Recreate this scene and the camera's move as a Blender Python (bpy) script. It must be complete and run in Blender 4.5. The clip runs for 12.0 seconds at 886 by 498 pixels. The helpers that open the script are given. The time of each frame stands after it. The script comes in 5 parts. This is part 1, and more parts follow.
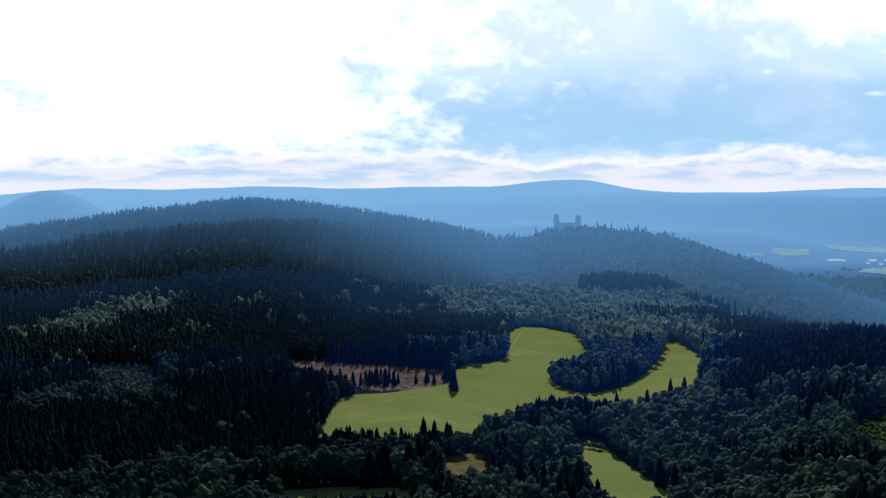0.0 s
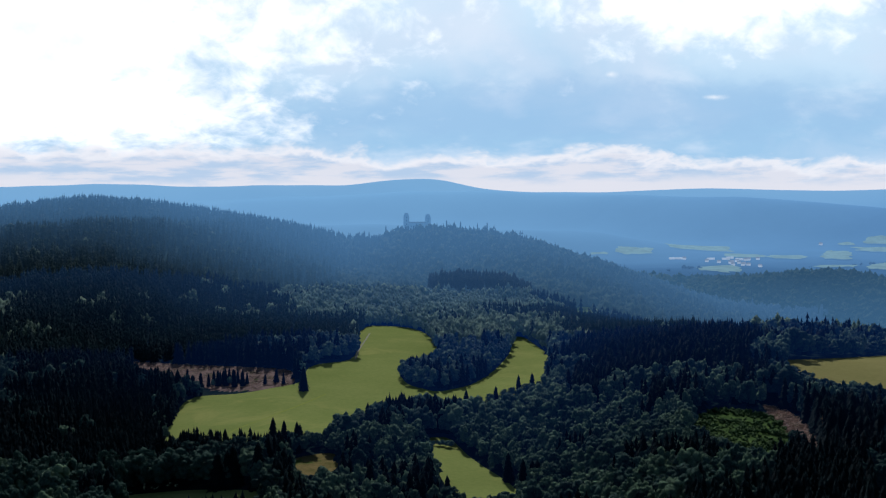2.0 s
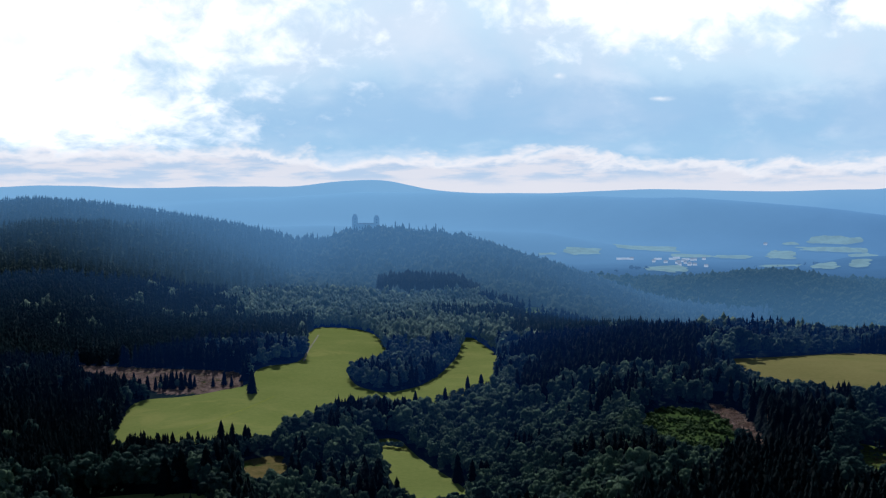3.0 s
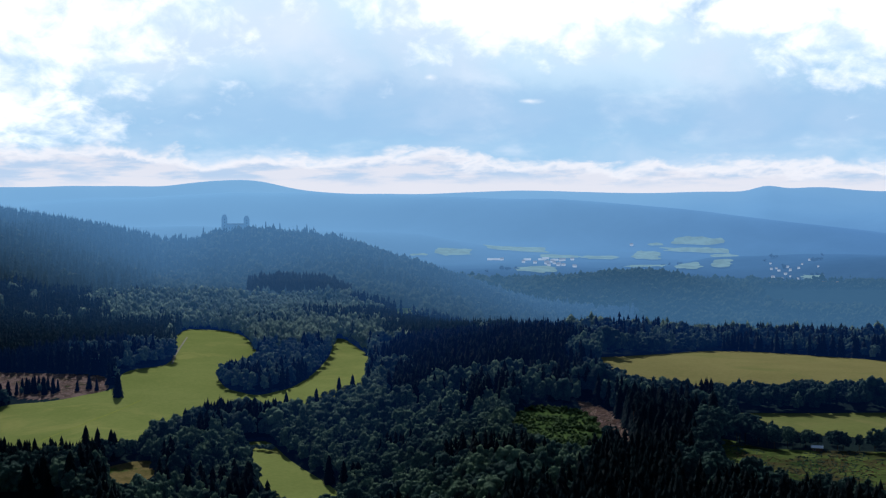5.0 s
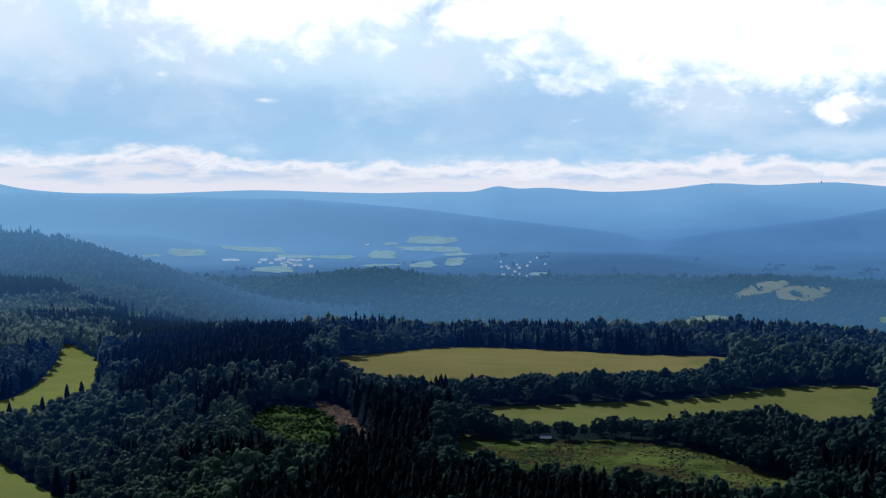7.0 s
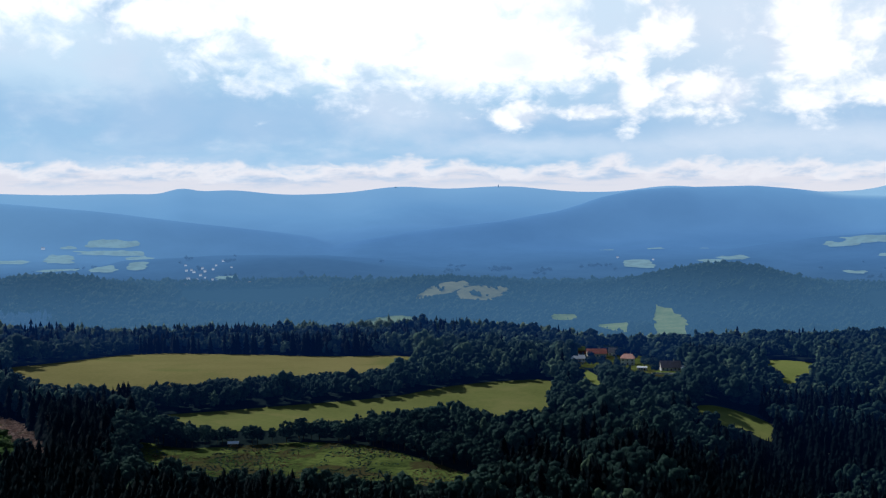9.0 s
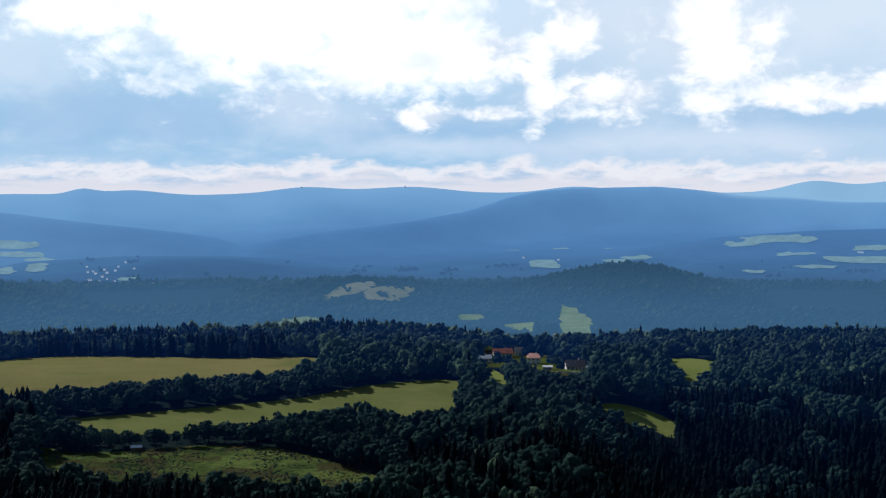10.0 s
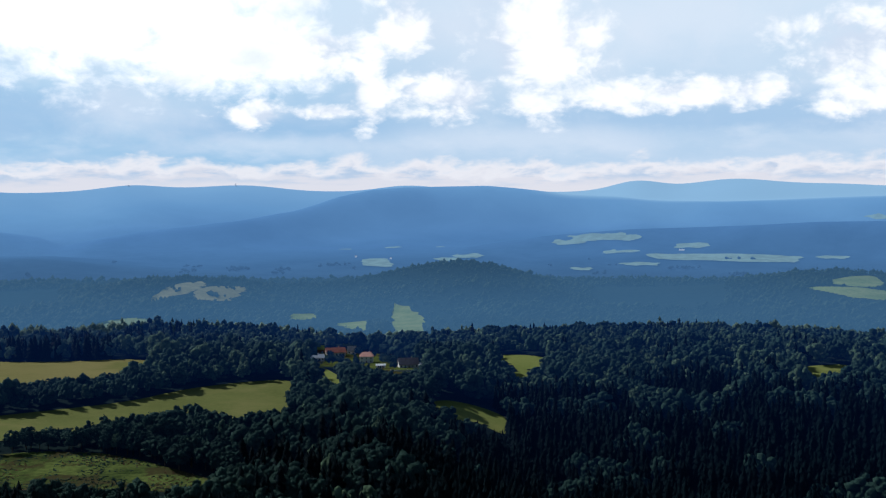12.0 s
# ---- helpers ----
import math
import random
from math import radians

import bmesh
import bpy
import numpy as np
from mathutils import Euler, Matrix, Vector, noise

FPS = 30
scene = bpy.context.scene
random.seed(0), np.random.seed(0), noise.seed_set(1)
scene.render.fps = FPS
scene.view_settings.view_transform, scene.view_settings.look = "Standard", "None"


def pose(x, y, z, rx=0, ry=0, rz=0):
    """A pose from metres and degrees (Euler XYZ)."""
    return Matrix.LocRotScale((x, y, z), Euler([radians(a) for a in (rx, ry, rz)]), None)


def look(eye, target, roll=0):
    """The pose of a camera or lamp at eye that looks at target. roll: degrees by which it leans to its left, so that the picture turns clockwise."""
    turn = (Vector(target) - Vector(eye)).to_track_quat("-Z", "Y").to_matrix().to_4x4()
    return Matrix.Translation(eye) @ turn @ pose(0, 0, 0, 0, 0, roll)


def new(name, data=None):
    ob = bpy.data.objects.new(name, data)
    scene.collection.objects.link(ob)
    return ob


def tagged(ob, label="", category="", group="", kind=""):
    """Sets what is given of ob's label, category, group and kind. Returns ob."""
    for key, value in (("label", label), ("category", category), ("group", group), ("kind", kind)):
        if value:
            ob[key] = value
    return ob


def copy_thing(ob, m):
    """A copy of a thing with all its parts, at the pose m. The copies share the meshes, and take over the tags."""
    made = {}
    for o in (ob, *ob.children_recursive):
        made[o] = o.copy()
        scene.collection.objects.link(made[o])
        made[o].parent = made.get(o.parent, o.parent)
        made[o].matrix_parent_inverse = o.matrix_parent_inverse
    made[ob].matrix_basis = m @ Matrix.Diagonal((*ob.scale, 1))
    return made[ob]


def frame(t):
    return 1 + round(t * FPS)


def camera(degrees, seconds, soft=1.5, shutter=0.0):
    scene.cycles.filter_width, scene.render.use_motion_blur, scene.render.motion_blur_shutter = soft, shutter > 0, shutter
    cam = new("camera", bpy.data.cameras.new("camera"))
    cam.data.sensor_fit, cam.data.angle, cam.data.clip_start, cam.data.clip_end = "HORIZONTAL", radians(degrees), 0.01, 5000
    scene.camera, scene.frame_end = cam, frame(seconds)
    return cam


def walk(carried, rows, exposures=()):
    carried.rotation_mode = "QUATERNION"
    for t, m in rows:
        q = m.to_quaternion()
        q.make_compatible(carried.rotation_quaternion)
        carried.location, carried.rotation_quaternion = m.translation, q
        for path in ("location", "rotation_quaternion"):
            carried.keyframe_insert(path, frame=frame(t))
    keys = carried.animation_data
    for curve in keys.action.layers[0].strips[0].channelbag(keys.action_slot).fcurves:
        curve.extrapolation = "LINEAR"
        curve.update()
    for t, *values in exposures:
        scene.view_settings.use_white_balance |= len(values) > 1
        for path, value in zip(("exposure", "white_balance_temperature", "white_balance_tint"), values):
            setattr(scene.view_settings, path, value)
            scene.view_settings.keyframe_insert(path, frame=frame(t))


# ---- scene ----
# The lookout: a long lens panning from one spot, high over the woods.
EYE = 220.0
cam = camera(39.0, 12.0, 1.2)
ROWS = [  # seconds, yaw, pitch, roll
    (0.0, -0.008, -1.6, 0.3), (0.5, -1.168, -1.63, 0.228), (1.0, -3.186, -1.659, 0.278), (1.5, -4.897, -1.671, 0.284), (2.0, -6.865, -1.674, 0.167),
    (2.5, -8.187, -1.652, 0.225), (4.5, -13.039, -1.621, 0.193), (5.0, -15.095, -1.623, 0.149), (5.5, -17.68, -1.65, 0.139), (6.0, -20.577, -1.651, 0.142),
    (6.5, -23.531, -1.662, 0.195), (7.0, -27.129, -1.669, 0.213), (9.0, -41.411, -1.597, 0.252), (9.5, -43.947, -1.586, 0.22), (10.0, -45.677, -1.592, 0.218),
    (10.5, -47.254, -1.622, 0.222), (11.0, -48.928, -1.638, 0.262), (11.5, -50.816, -1.659, 0.241), (12.0, -53.337, -1.675, 0.228),
]
walk(cam, [(t, pose(0, 0, EYE, 90 + pitch, roll, yaw)) for t, yaw, pitch, roll in ROWS], [(0.0, 0.18, 6150, 10), (0.5, 0.10, 6150, 10), (1.0, 0.0, 6150, 10), (2.5, 0.0, 6150, 10), (5.0, 0.06, 6150, 10), (7.0, 0.04, 6150, 10), (9.0, -0.03, 6150, 10), (12.0, -0.05, 6150, 10)])

# ---- world and sun ----
SUN_AZ, SUN_EL = 3.0, 37.0


class Tree:
    """Short hand for wiring nodes."""

    def __init__(self, nodes):
        self.t = nodes

    def add(self, kind, **values):
        n = self.t.nodes.new(kind)
        for key, value in values.items():
            setattr(n, key, value)
        return n

    def put(self, socket, value):
        if value is None:
            return
        if isinstance(value, bpy.types.NodeSocket):
            self.t.links.new(value, socket)
        elif isinstance(value, (tuple, list)) and len(value) == 3 and socket.type == "RGBA":
            socket.default_value = (*value, 1)
        else:
            socket.default_value = value

    def math(self, op, a, b=None, c=None, clamp=False):
        n = self.add("ShaderNodeMath", operation=op, use_clamp=clamp)
        for s, v in zip(n.inputs, (a, b, c)):
            self.put(s, v)
        return n.outputs[0]

    def vec(self, op, a, b=None):
        n = self.add("ShaderNodeVectorMath", operation=op)
        self.put(n.inputs[0], a)
        self.put(n.inputs[1], b)
        return n.outputs["Value"] if op in ("LENGTH", "DOT_PRODUCT", "DISTANCE") else n.outputs[0]

    def xyz(self, x, y, z):
        n = self.add("ShaderNodeCombineXYZ")
        for s, v in zip(n.inputs, (x, y, z)):
            self.put(s, v)
        return n.outputs[0]

    def split(self, v):
        n = self.add("ShaderNodeSeparateXYZ")
        self.put(n.inputs[0], v)
        return n.outputs

    def noise(self, v, scale, detail=4.0, rough=0.55, warp=0.0):
        n = self.add("ShaderNodeTexNoise")
        self.put(n.inputs["Vector"], v)
        self.put(n.inputs["Scale"], scale)
        self.put(n.inputs["Detail"], detail)
        self.put(n.inputs["Roughness"], rough)
        self.put(n.inputs["Distortion"], warp)
        return n.outputs["Fac"]

    def mix(self, f, a, b, blend="MIX"):
        n = self.add("ShaderNodeMix", data_type="RGBA", blend_type=blend)
        self.put(n.inputs[0], f)
        self.put(n.inputs[6], a)
        self.put(n.inputs[7], b)
        return n.outputs[2]

    def step(self, a, b, x):
        n = self.add("ShaderNodeMapRange", interpolation_type="SMOOTHSTEP")
        self.put(n.inputs[0], x)
        self.put(n.inputs[1], a)
        self.put(n.inputs[2], b)
        return n.outputs[0]


def cloudy_sky():
    world = bpy.data.worlds.new("sky")
    scene.world = world
    world.use_nodes = True
    world.node_tree.nodes.clear()
    t = Tree(world.node_tree)
    sky = t.add("ShaderNodeTexSky", sky_type="NISHITA", sun_disc=False, sun_elevation=radians(SUN_EL), sun_rotation=radians(SUN_AZ), altitude=900)
    clear = t.vec("SCALE", sky.outputs[0])
    clear.node.inputs["Scale"].default_value = 0.06
    way = t.add("ShaderNodeTexCoord").outputs["Generated"]
    x, y, z = t.split(way)
    az = t.math("MULTIPLY", t.math("ARCTAN2", x, y), 57.2958)
    el = t.math("MULTIPLY", t.math("ARCSINE", z), 57.2958)
    # cloud fields, drawn out sideways and finer towards the horizon
    squeeze = t.math("DIVIDE", 1.0, t.math("ADD", 0.55, t.math("MULTIPLY", t.math("MAXIMUM", el, 0.0), 0.055)))
    flat = t.xyz(t.math("MULTIPLY", az, 0.115), t.math("MULTIPLY", t.math("MULTIPLY", el, squeeze), 0.26), 0.0)
    sheet = t.noise(flat, 0.8, 6, 0.52, 0.2)
    puffs = t.noise(t.vec("ADD", flat, (7.3, 2.1, 0.0)), 2.1, 7, 0.56, 0.15)
    veil = t.noise(t.vec("ADD", flat, (3.9, 5.4, 2.0)), 1.3, 5, 0.5, 0.4)
    dome = t.add("ShaderNodeTexVoronoi", feature="SMOOTH_F1", normalize=True)
    t.put(dome.inputs["Vector"], t.vec("ADD", t.xyz(t.math("MULTIPLY", az, 0.30), t.math("MULTIPLY", el, 0.42), 0.0), t.xyz(t.math("MULTIPLY", puffs, 0.9), t.math("MULTIPLY", veil, 0.9), 0.0)))
    dome.inputs["Scale"].default_value, dome.inputs["Detail"].default_value, dome.inputs["Roughness"].default_value, dome.inputs["Smoothness"].default_value = 2.2, 3.0, 0.6, 0.35
    billow = t.math("MULTIPLY", t.math("SUBTRACT", dome.outputs["Distance"], 0.33), 1.6)
    wob = t.math("SUBTRACT", puffs, 0.5)
    wide_wob = t.math("SUBTRACT", sheet, 0.5)
    wisp = t.math("SUBTRACT", t.noise(t.vec("ADD", flat, (1.3, 8.8, 1.0)), 5.0, 6, 0.58, 0.3), 0.5)

    def mass(a, e, wa, we, soft=0.5, heaped=1.0, bias=1.06):
        """How deep a direction lies in a cloud bank round the bearing a and elevation e, with a heaped or wispy rim."""
        da, de = t.math("DIVIDE", t.math("SUBTRACT", az, a), wa), t.math("DIVIDE", t.math("SUBTRACT", el, e), we)
        d = t.math("SQRT", t.math("ADD", t.math("MULTIPLY", da, da), t.math("MULTIPLY", de, de)))
        small = min(1.0, 1.6 / math.sqrt(wa * we))
        rim = t.math("ADD", t.math("MULTIPLY", billow, 1.3 * heaped * (0.35 + 0.65 * small)), t.math("MULTIPLY", wob, 1.5))
        rim = t.math("ADD", rim, t.math("ADD", t.math("MULTIPLY", wide_wob, 1.3 * (1 - small)), t.math("MULTIPLY", wisp, 1.9)))
        return t.step(bias + soft, bias - soft, t.math("ADD", d, rim))

    def banks(rows, **how):
        depth = None
        for row in rows:
            one = mass(*row, **how)
            depth = one if depth is None else t.math("MAXIMUM", depth, one)
        return depth

    # the grey-blue sheet: pale and thin above, darker at its base
    lift = t.math("ADD", el, t.math("MULTIPLY", wide_wob, 7.0))
    sheet_col = t.mix(t.step(3.2, 9.0, lift), (0.37, 0.59, 0.80), (0.66, 0.82, 0.94))
    sheet_col = t.mix(t.math("MULTIPLY", t.step(0.42, 0.72, veil), 0.6), sheet_col, (0.68, 0.77, 0.89))
    sheet_col = t.mix(t.math("MULTIPLY", t.step(0.50, 0.74, puffs), 0.45), sheet_col, (0.82, 0.88, 0.96))
    sheet_col = t.mix(t.math("MULTIPLY", t.step(44.0, 54.0, az), 0.45), sheet_col, (0.70, 0.78, 0.88))
    col = sheet_col
    thick = banks(((12, 4.6, 15, 1.1), (31, 4.4, 9, 1.1), (46.5, 3.9, 6, 0.6), (66, 4.4, 9, 0.8), (27, 9.2, 1.3, 0.9)), soft=0.6, heaped=0.3)
    col = t.mix(t.math("MULTIPLY", thick, 0.55), col, (0.34, 0.54, 0.77))
    haze = banks(((8.4, 8.3, 1.6, 0.8), (40.0, 4.6, 2.4, 0.9), (57.0, 3.3, 5.0, 0.5), (62, 8.6, 6, 1.0), (46, 3.1, 3.0, 0.4)), soft=0.9, heaped=0.8)
    col = t.mix(t.math("MULTIPLY", haze, 0.45), col, (0.80, 0.86, 0.94))
    white = banks(((-14.5, 10.0, 13.6, 5.2), (-10, 4.6, 8.0, 1.5), (-18, 3.4, 7, 1.2), (20.0, 10.2, 6.0, 2.2), (30.2, 9.0, 3.0, 1.0), (38.5, 9.4, 7.0, 3.0), (43.5, 7.4, 4.4, 1.6)))
    heads = banks(((44.9, 4.5, 1.3, 0.65), (48.0, 7.2, 2.0, 0.9), (50.0, 5.9, 0.75, 1.7), (48.2, 4.6, 1.6, 0.35), (53.3, 5.4, 2.4, 1.05), (57.9, 7.4, 2.9, 2.7), (64.0, 5.3, 5.2, 0.75), (72.5, 7.0, 3.4, 1.8), (72, 4.8, 2.6, 0.6),
                   (51.7, 8.4, 1.0, 1.2)), soft=0.42, bias=0.9)
    flecks = banks(((17.5, 7.3, 0.4, 0.28), (14.5, 6.2, 0.35, 0.2), (19.0, 5.1, 0.6, 0.15)), soft=0.8, bias=0.25)
    glow = t.mix(t.step(0.30, 0.56, t.math("ADD", t.math("MULTIPLY", puffs, 0.6), t.math("MULTIPLY", veil, 0.4))), (0.88, 0.93, 0.98), (1.30, 1.29, 1.26))
    col = t.mix(t.math("MULTIPLY", white, 0.95), col, glow)
    col = t.mix(t.math("MULTIPLY", flecks, 0.9), col, (1.0, 1.0, 1.0))
    lit = t.mix(t.step(-0.15, 0.28, t.math("ADD", billow, t.math("MULTIPLY", wob, 1.6))), (1.12, 1.11, 1.09), (0.70, 0.78, 0.89))
    col = t.mix(t.math("MULTIPLY", heads, 0.94), col, lit)
    # the bright row of distant heaped clouds over the hills, with grey-blue bodies
    row = t.add("ShaderNodeTexVoronoi", feature="SMOOTH_F1", normalize=True)
    t.put(row.inputs["Vector"], t.xyz(t.math("ADD", t.math("MULTIPLY", az, 0.30), wob), t.math("MULTIPLY", el, 0.55), 4.0))
    row.inputs["Scale"].default_value, row.inputs["Detail"].default_value, row.inputs["Roughness"].default_value, row.inputs["Smoothness"].default_value = 1.7, 3.0, 0.6, 0.4
    top = t.math("ADD", 2.1, t.math("MULTIPLY", t.step(24.0, 12.0, az), 0.6))
    edge = t.math("ADD", t.math("SUBTRACT", el, top), t.math("ADD", t.math("MULTIPLY", t.math("SUBTRACT", row.outputs["Distance"], 0.30), 2.0), t.math("MULTIPLY", wob, 2.0)))
    body = t.noise(t.xyz(t.math("MULTIPLY", az, 0.30), t.math("MULTIPLY", el, 1.7), 9.0), 1.0, 6, 0.58)
    low_row = t.mix(t.step(0.40, 0.60, body), (0.50, 0.62, 0.78), (0.80, 0.78, 0.82))
    low_row = t.mix(t.step(-0.55, -0.12, edge), low_row, (0.92, 0.89, 0.90))
    low_row = t.mix(t.step(1.75, 1.15, t.math("ADD", el, t.math("MULTIPLY", wob, 1.5))), low_row, (0.82, 0.79, 0.82))
    col = t.mix(t.math("MULTIPLY", t.step(0.30, -0.20, edge), 0.9), col, low_row)
    # the clouds stand before the sun; behind and overhead the sky is clear
    ahead = t.math("MULTIPLY", t.step(95.0, 55.0, t.math("ABSOLUTE", t.math("SUBTRACT", az, 25.0))), t.step(40.0, 18.0, el))
    col = t.mix(ahead, clear, col)
    # nothing but ground colour below the horizon
    col = t.mix(t.step(-0.5, -4.0, el), col, (0.03, 0.04, 0.04))
    back = t.add("ShaderNodeBackground")
    t.put(back.inputs[0], col)
    back.inputs[1].default_value = 1.0
    t.put(t.add("ShaderNodeOutputWorld").inputs[0], back.outputs[0])


cloudy_sky()
sun = new("sun", bpy.data.lights.new("sun", "SUN"))
sun.data.energy, sun.data.angle, sun.data.color = 3.8, radians(0.6), (1.0, 0.965, 0.90)
sun_way = Vector((math.sin(radians(SUN_AZ)) * math.cos(radians(SUN_EL)), math.cos(radians(SUN_AZ)) * math.cos(radians(SUN_EL)), math.sin(radians(SUN_EL))))
sun.matrix_world = look(sun_way * 3000, (0, 0, 0))

# ---- materials ----
def material(name):
    m = bpy.data.materials.new(name)
    m.use_nodes = True
    m.node_tree.nodes.clear()
    t = Tree(m.node_tree)
    out = t.add("ShaderNodeOutputMaterial")
    return m, t, out


def surface(name, dark, light, size, rough=0.85, bump=0.0, fine=0.0, metal=0.0, spots=None, gloss=0.0):
    """A matt surface that runs from dark to light in patches of about size metres, with a finer grain on top."""
    m, t, out = material(name)
    where = t.add("ShaderNodeNewGeometry").outputs["Position"]
    broad = t.noise(where, 1.0 / size, 5, 0.6)
    grain = t.noise(where, 1.0 / (fine or size / 9), 4, 0.6)
    f = t.step(0.3, 0.7, t.math("ADD", t.math("MULTIPLY", broad, 0.6), t.math("MULTIPLY", grain, 0.4)))
    col = t.mix(f, dark, light)
    if spots:
        shade, big, lo, hi = spots
        col = t.mix(t.step(lo, hi, t.noise(where, 1.0 / big, 6, 0.65, 0.5)), col, shade)
    b = t.add("ShaderNodeBsdfPrincipled")
    t.put(b.inputs["Base Color"], col)
    t.put(b.inputs["Roughness"], rough)
    t.put(b.inputs["Metallic"], metal)
    t.put(b.inputs["Specular IOR Level"], gloss)
    if bump:
        n = t.add("ShaderNodeBump")
        n.inputs["Strength"].default_value, n.inputs["Distance"].default_value = 0.8, bump
        t.put(n.inputs["Height"], grain)
        t.put(b.inputs["Normal"], n.outputs[0])
    t.put(out.inputs[0], b.outputs[0])
    return m


def foliage(name, dark, light, through_light=0.0, grain=1.1, stands=70.0, patchy=0.3):
    """Leaves or needles: each stand and each tree has its own tone, every clump or spray a slightly different one, and a grain of leaves on top."""
    m, t, out = material(name)
    own = t.add("ShaderNodeAttribute", attribute_name="tone").outputs["Fac"]
    one = t.add("ShaderNodeObjectInfo").outputs["Random"]
    geo = t.add("ShaderNodeNewGeometry")
    leaf = t.noise(geo.outputs["Position"], grain, 5, 0.72)
    wood = t.step(0.34, 0.66, t.noise(geo.outputs["Position"], 1.0 / stands, 4, 0.6))
    f = t.math("FRACT", t.math("ADD", own, one))
    f = t.math("ADD", t.math("MULTIPLY", f, 0.42 * (1 - patchy)), t.math("MULTIPLY", geo.outputs["Random Per Island"], 0.22 * (1 - patchy)))
    f = t.math("ADD", f, t.math("MULTIPLY", wood, patchy))
    f = t.math("ADD", f, t.math("MULTIPLY", t.step(0.34, 0.66, leaf), 0.66 * (1 - patchy)), clamp=True)
    col = t.mix(f, dark, light)
    b = t.add("ShaderNodeBsdfPrincipled")
    t.put(b.inputs["Base Color"], col)
    t.put(b.inputs["Roughness"], 0.7)
    t.put(b.inputs["Specular IOR Level"], 0.01)
    n = t.add("ShaderNodeBump")
    n.inputs["Strength"].default_value, n.inputs["Distance"].default_value = 1.0, 1.5
    t.put(n.inputs["Height"], leaf)
    t.put(b.inputs["Normal"], n.outputs[0])
    shader = b.outputs[0]
    if through_light:
        tr = t.add("ShaderNodeBsdfTranslucent")
        t.put(tr.inputs[0], col)
        mx = t.add("ShaderNodeMixShader")
        mx.inputs[0].default_value = through_light
        t.put(mx.inputs[1], shader)
        t.put(mx.inputs[2], tr.outputs[0])
        shader = mx.outputs[0]
    t.put(out.inputs[0], shader)
    return m


# colours of the painted haze by range in metres
HAZE_BY_RANGE = ((2900, (0.056, 0.132, 0.250)), (3400, (0.066, 0.162, 0.322)), (3900, (0.086, 0.208, 0.418)), (4150, (0.112, 0.256, 0.486)), (4350, (0.142, 0.312, 0.552)), (4700, (0.195, 0.382, 0.615)))


def distance(name, tint=None, share=0.0, depth=0.22):
    """The far country as plain backdrop: woods painted blue as by summer haze, glowing paler range behind range; tint
    and share: what grows or stands there instead of woods.
    """
    m, t, out = material(name)
    where = t.add("ShaderNodeNewGeometry").outputs["Position"]
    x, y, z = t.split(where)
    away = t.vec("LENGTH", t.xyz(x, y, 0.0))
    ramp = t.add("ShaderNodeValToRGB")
    first, last = HAZE_BY_RANGE[0][0], HAZE_BY_RANGE[-1][0]
    for k, (r, c) in enumerate(HAZE_BY_RANGE):
        stop = ramp.color_ramp.elements[k] if k < 1 else ramp.color_ramp.elements.new((r - first) / (last - first)) if k < len(HAZE_BY_RANGE) - 1 else ramp.color_ramp.elements[-1]
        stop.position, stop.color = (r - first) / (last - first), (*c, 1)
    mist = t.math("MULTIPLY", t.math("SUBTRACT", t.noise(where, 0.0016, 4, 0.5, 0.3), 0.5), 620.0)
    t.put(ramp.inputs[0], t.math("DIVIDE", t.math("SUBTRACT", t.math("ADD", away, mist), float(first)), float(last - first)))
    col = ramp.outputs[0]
    # stands of darker and paler wood, drawn out along the slopes, weaker with distance
    woods = t.noise(where, 0.006, 7, 0.6, 0.5)
    fine = t.noise(where, 0.035, 5, 0.6)
    tone = t.math("ADD", t.math("MULTIPLY", t.step(0.34, 0.68, woods), 0.7), t.math("MULTIPLY", t.step(0.3, 0.7, fine), 0.3))
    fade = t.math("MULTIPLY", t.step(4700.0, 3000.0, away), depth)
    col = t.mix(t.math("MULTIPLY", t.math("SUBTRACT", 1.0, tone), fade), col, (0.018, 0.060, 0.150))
    # the painted haze is made brighter towards the sun
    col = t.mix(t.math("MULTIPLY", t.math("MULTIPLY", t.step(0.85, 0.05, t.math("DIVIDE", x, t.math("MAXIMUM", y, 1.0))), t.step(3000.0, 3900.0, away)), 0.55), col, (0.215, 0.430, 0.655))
    # the crest is painted paler in the east, as a hazier range behind
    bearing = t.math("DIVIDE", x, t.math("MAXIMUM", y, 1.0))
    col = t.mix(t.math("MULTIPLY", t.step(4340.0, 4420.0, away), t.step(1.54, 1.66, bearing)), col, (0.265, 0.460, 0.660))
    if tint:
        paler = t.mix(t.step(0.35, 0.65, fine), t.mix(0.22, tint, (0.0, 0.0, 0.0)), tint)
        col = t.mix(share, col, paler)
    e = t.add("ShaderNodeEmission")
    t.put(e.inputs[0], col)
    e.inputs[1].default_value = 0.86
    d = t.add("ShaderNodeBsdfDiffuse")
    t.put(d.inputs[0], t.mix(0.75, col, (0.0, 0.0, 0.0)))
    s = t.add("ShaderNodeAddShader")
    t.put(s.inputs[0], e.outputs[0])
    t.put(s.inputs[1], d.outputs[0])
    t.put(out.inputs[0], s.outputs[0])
    return m


# metres by which the painted haze is pushed back in the west
WEST_HAZE_CUT = 420.0
# emission colours of the painted haze: deep blue near, also for shade, paler before the hills
NEAR_HAZE, HILL_HAZE, LOW_HAZE = (0.008, 0.050, 0.225), (0.056, 0.140, 0.268), (0.046, 0.120, 0.222)


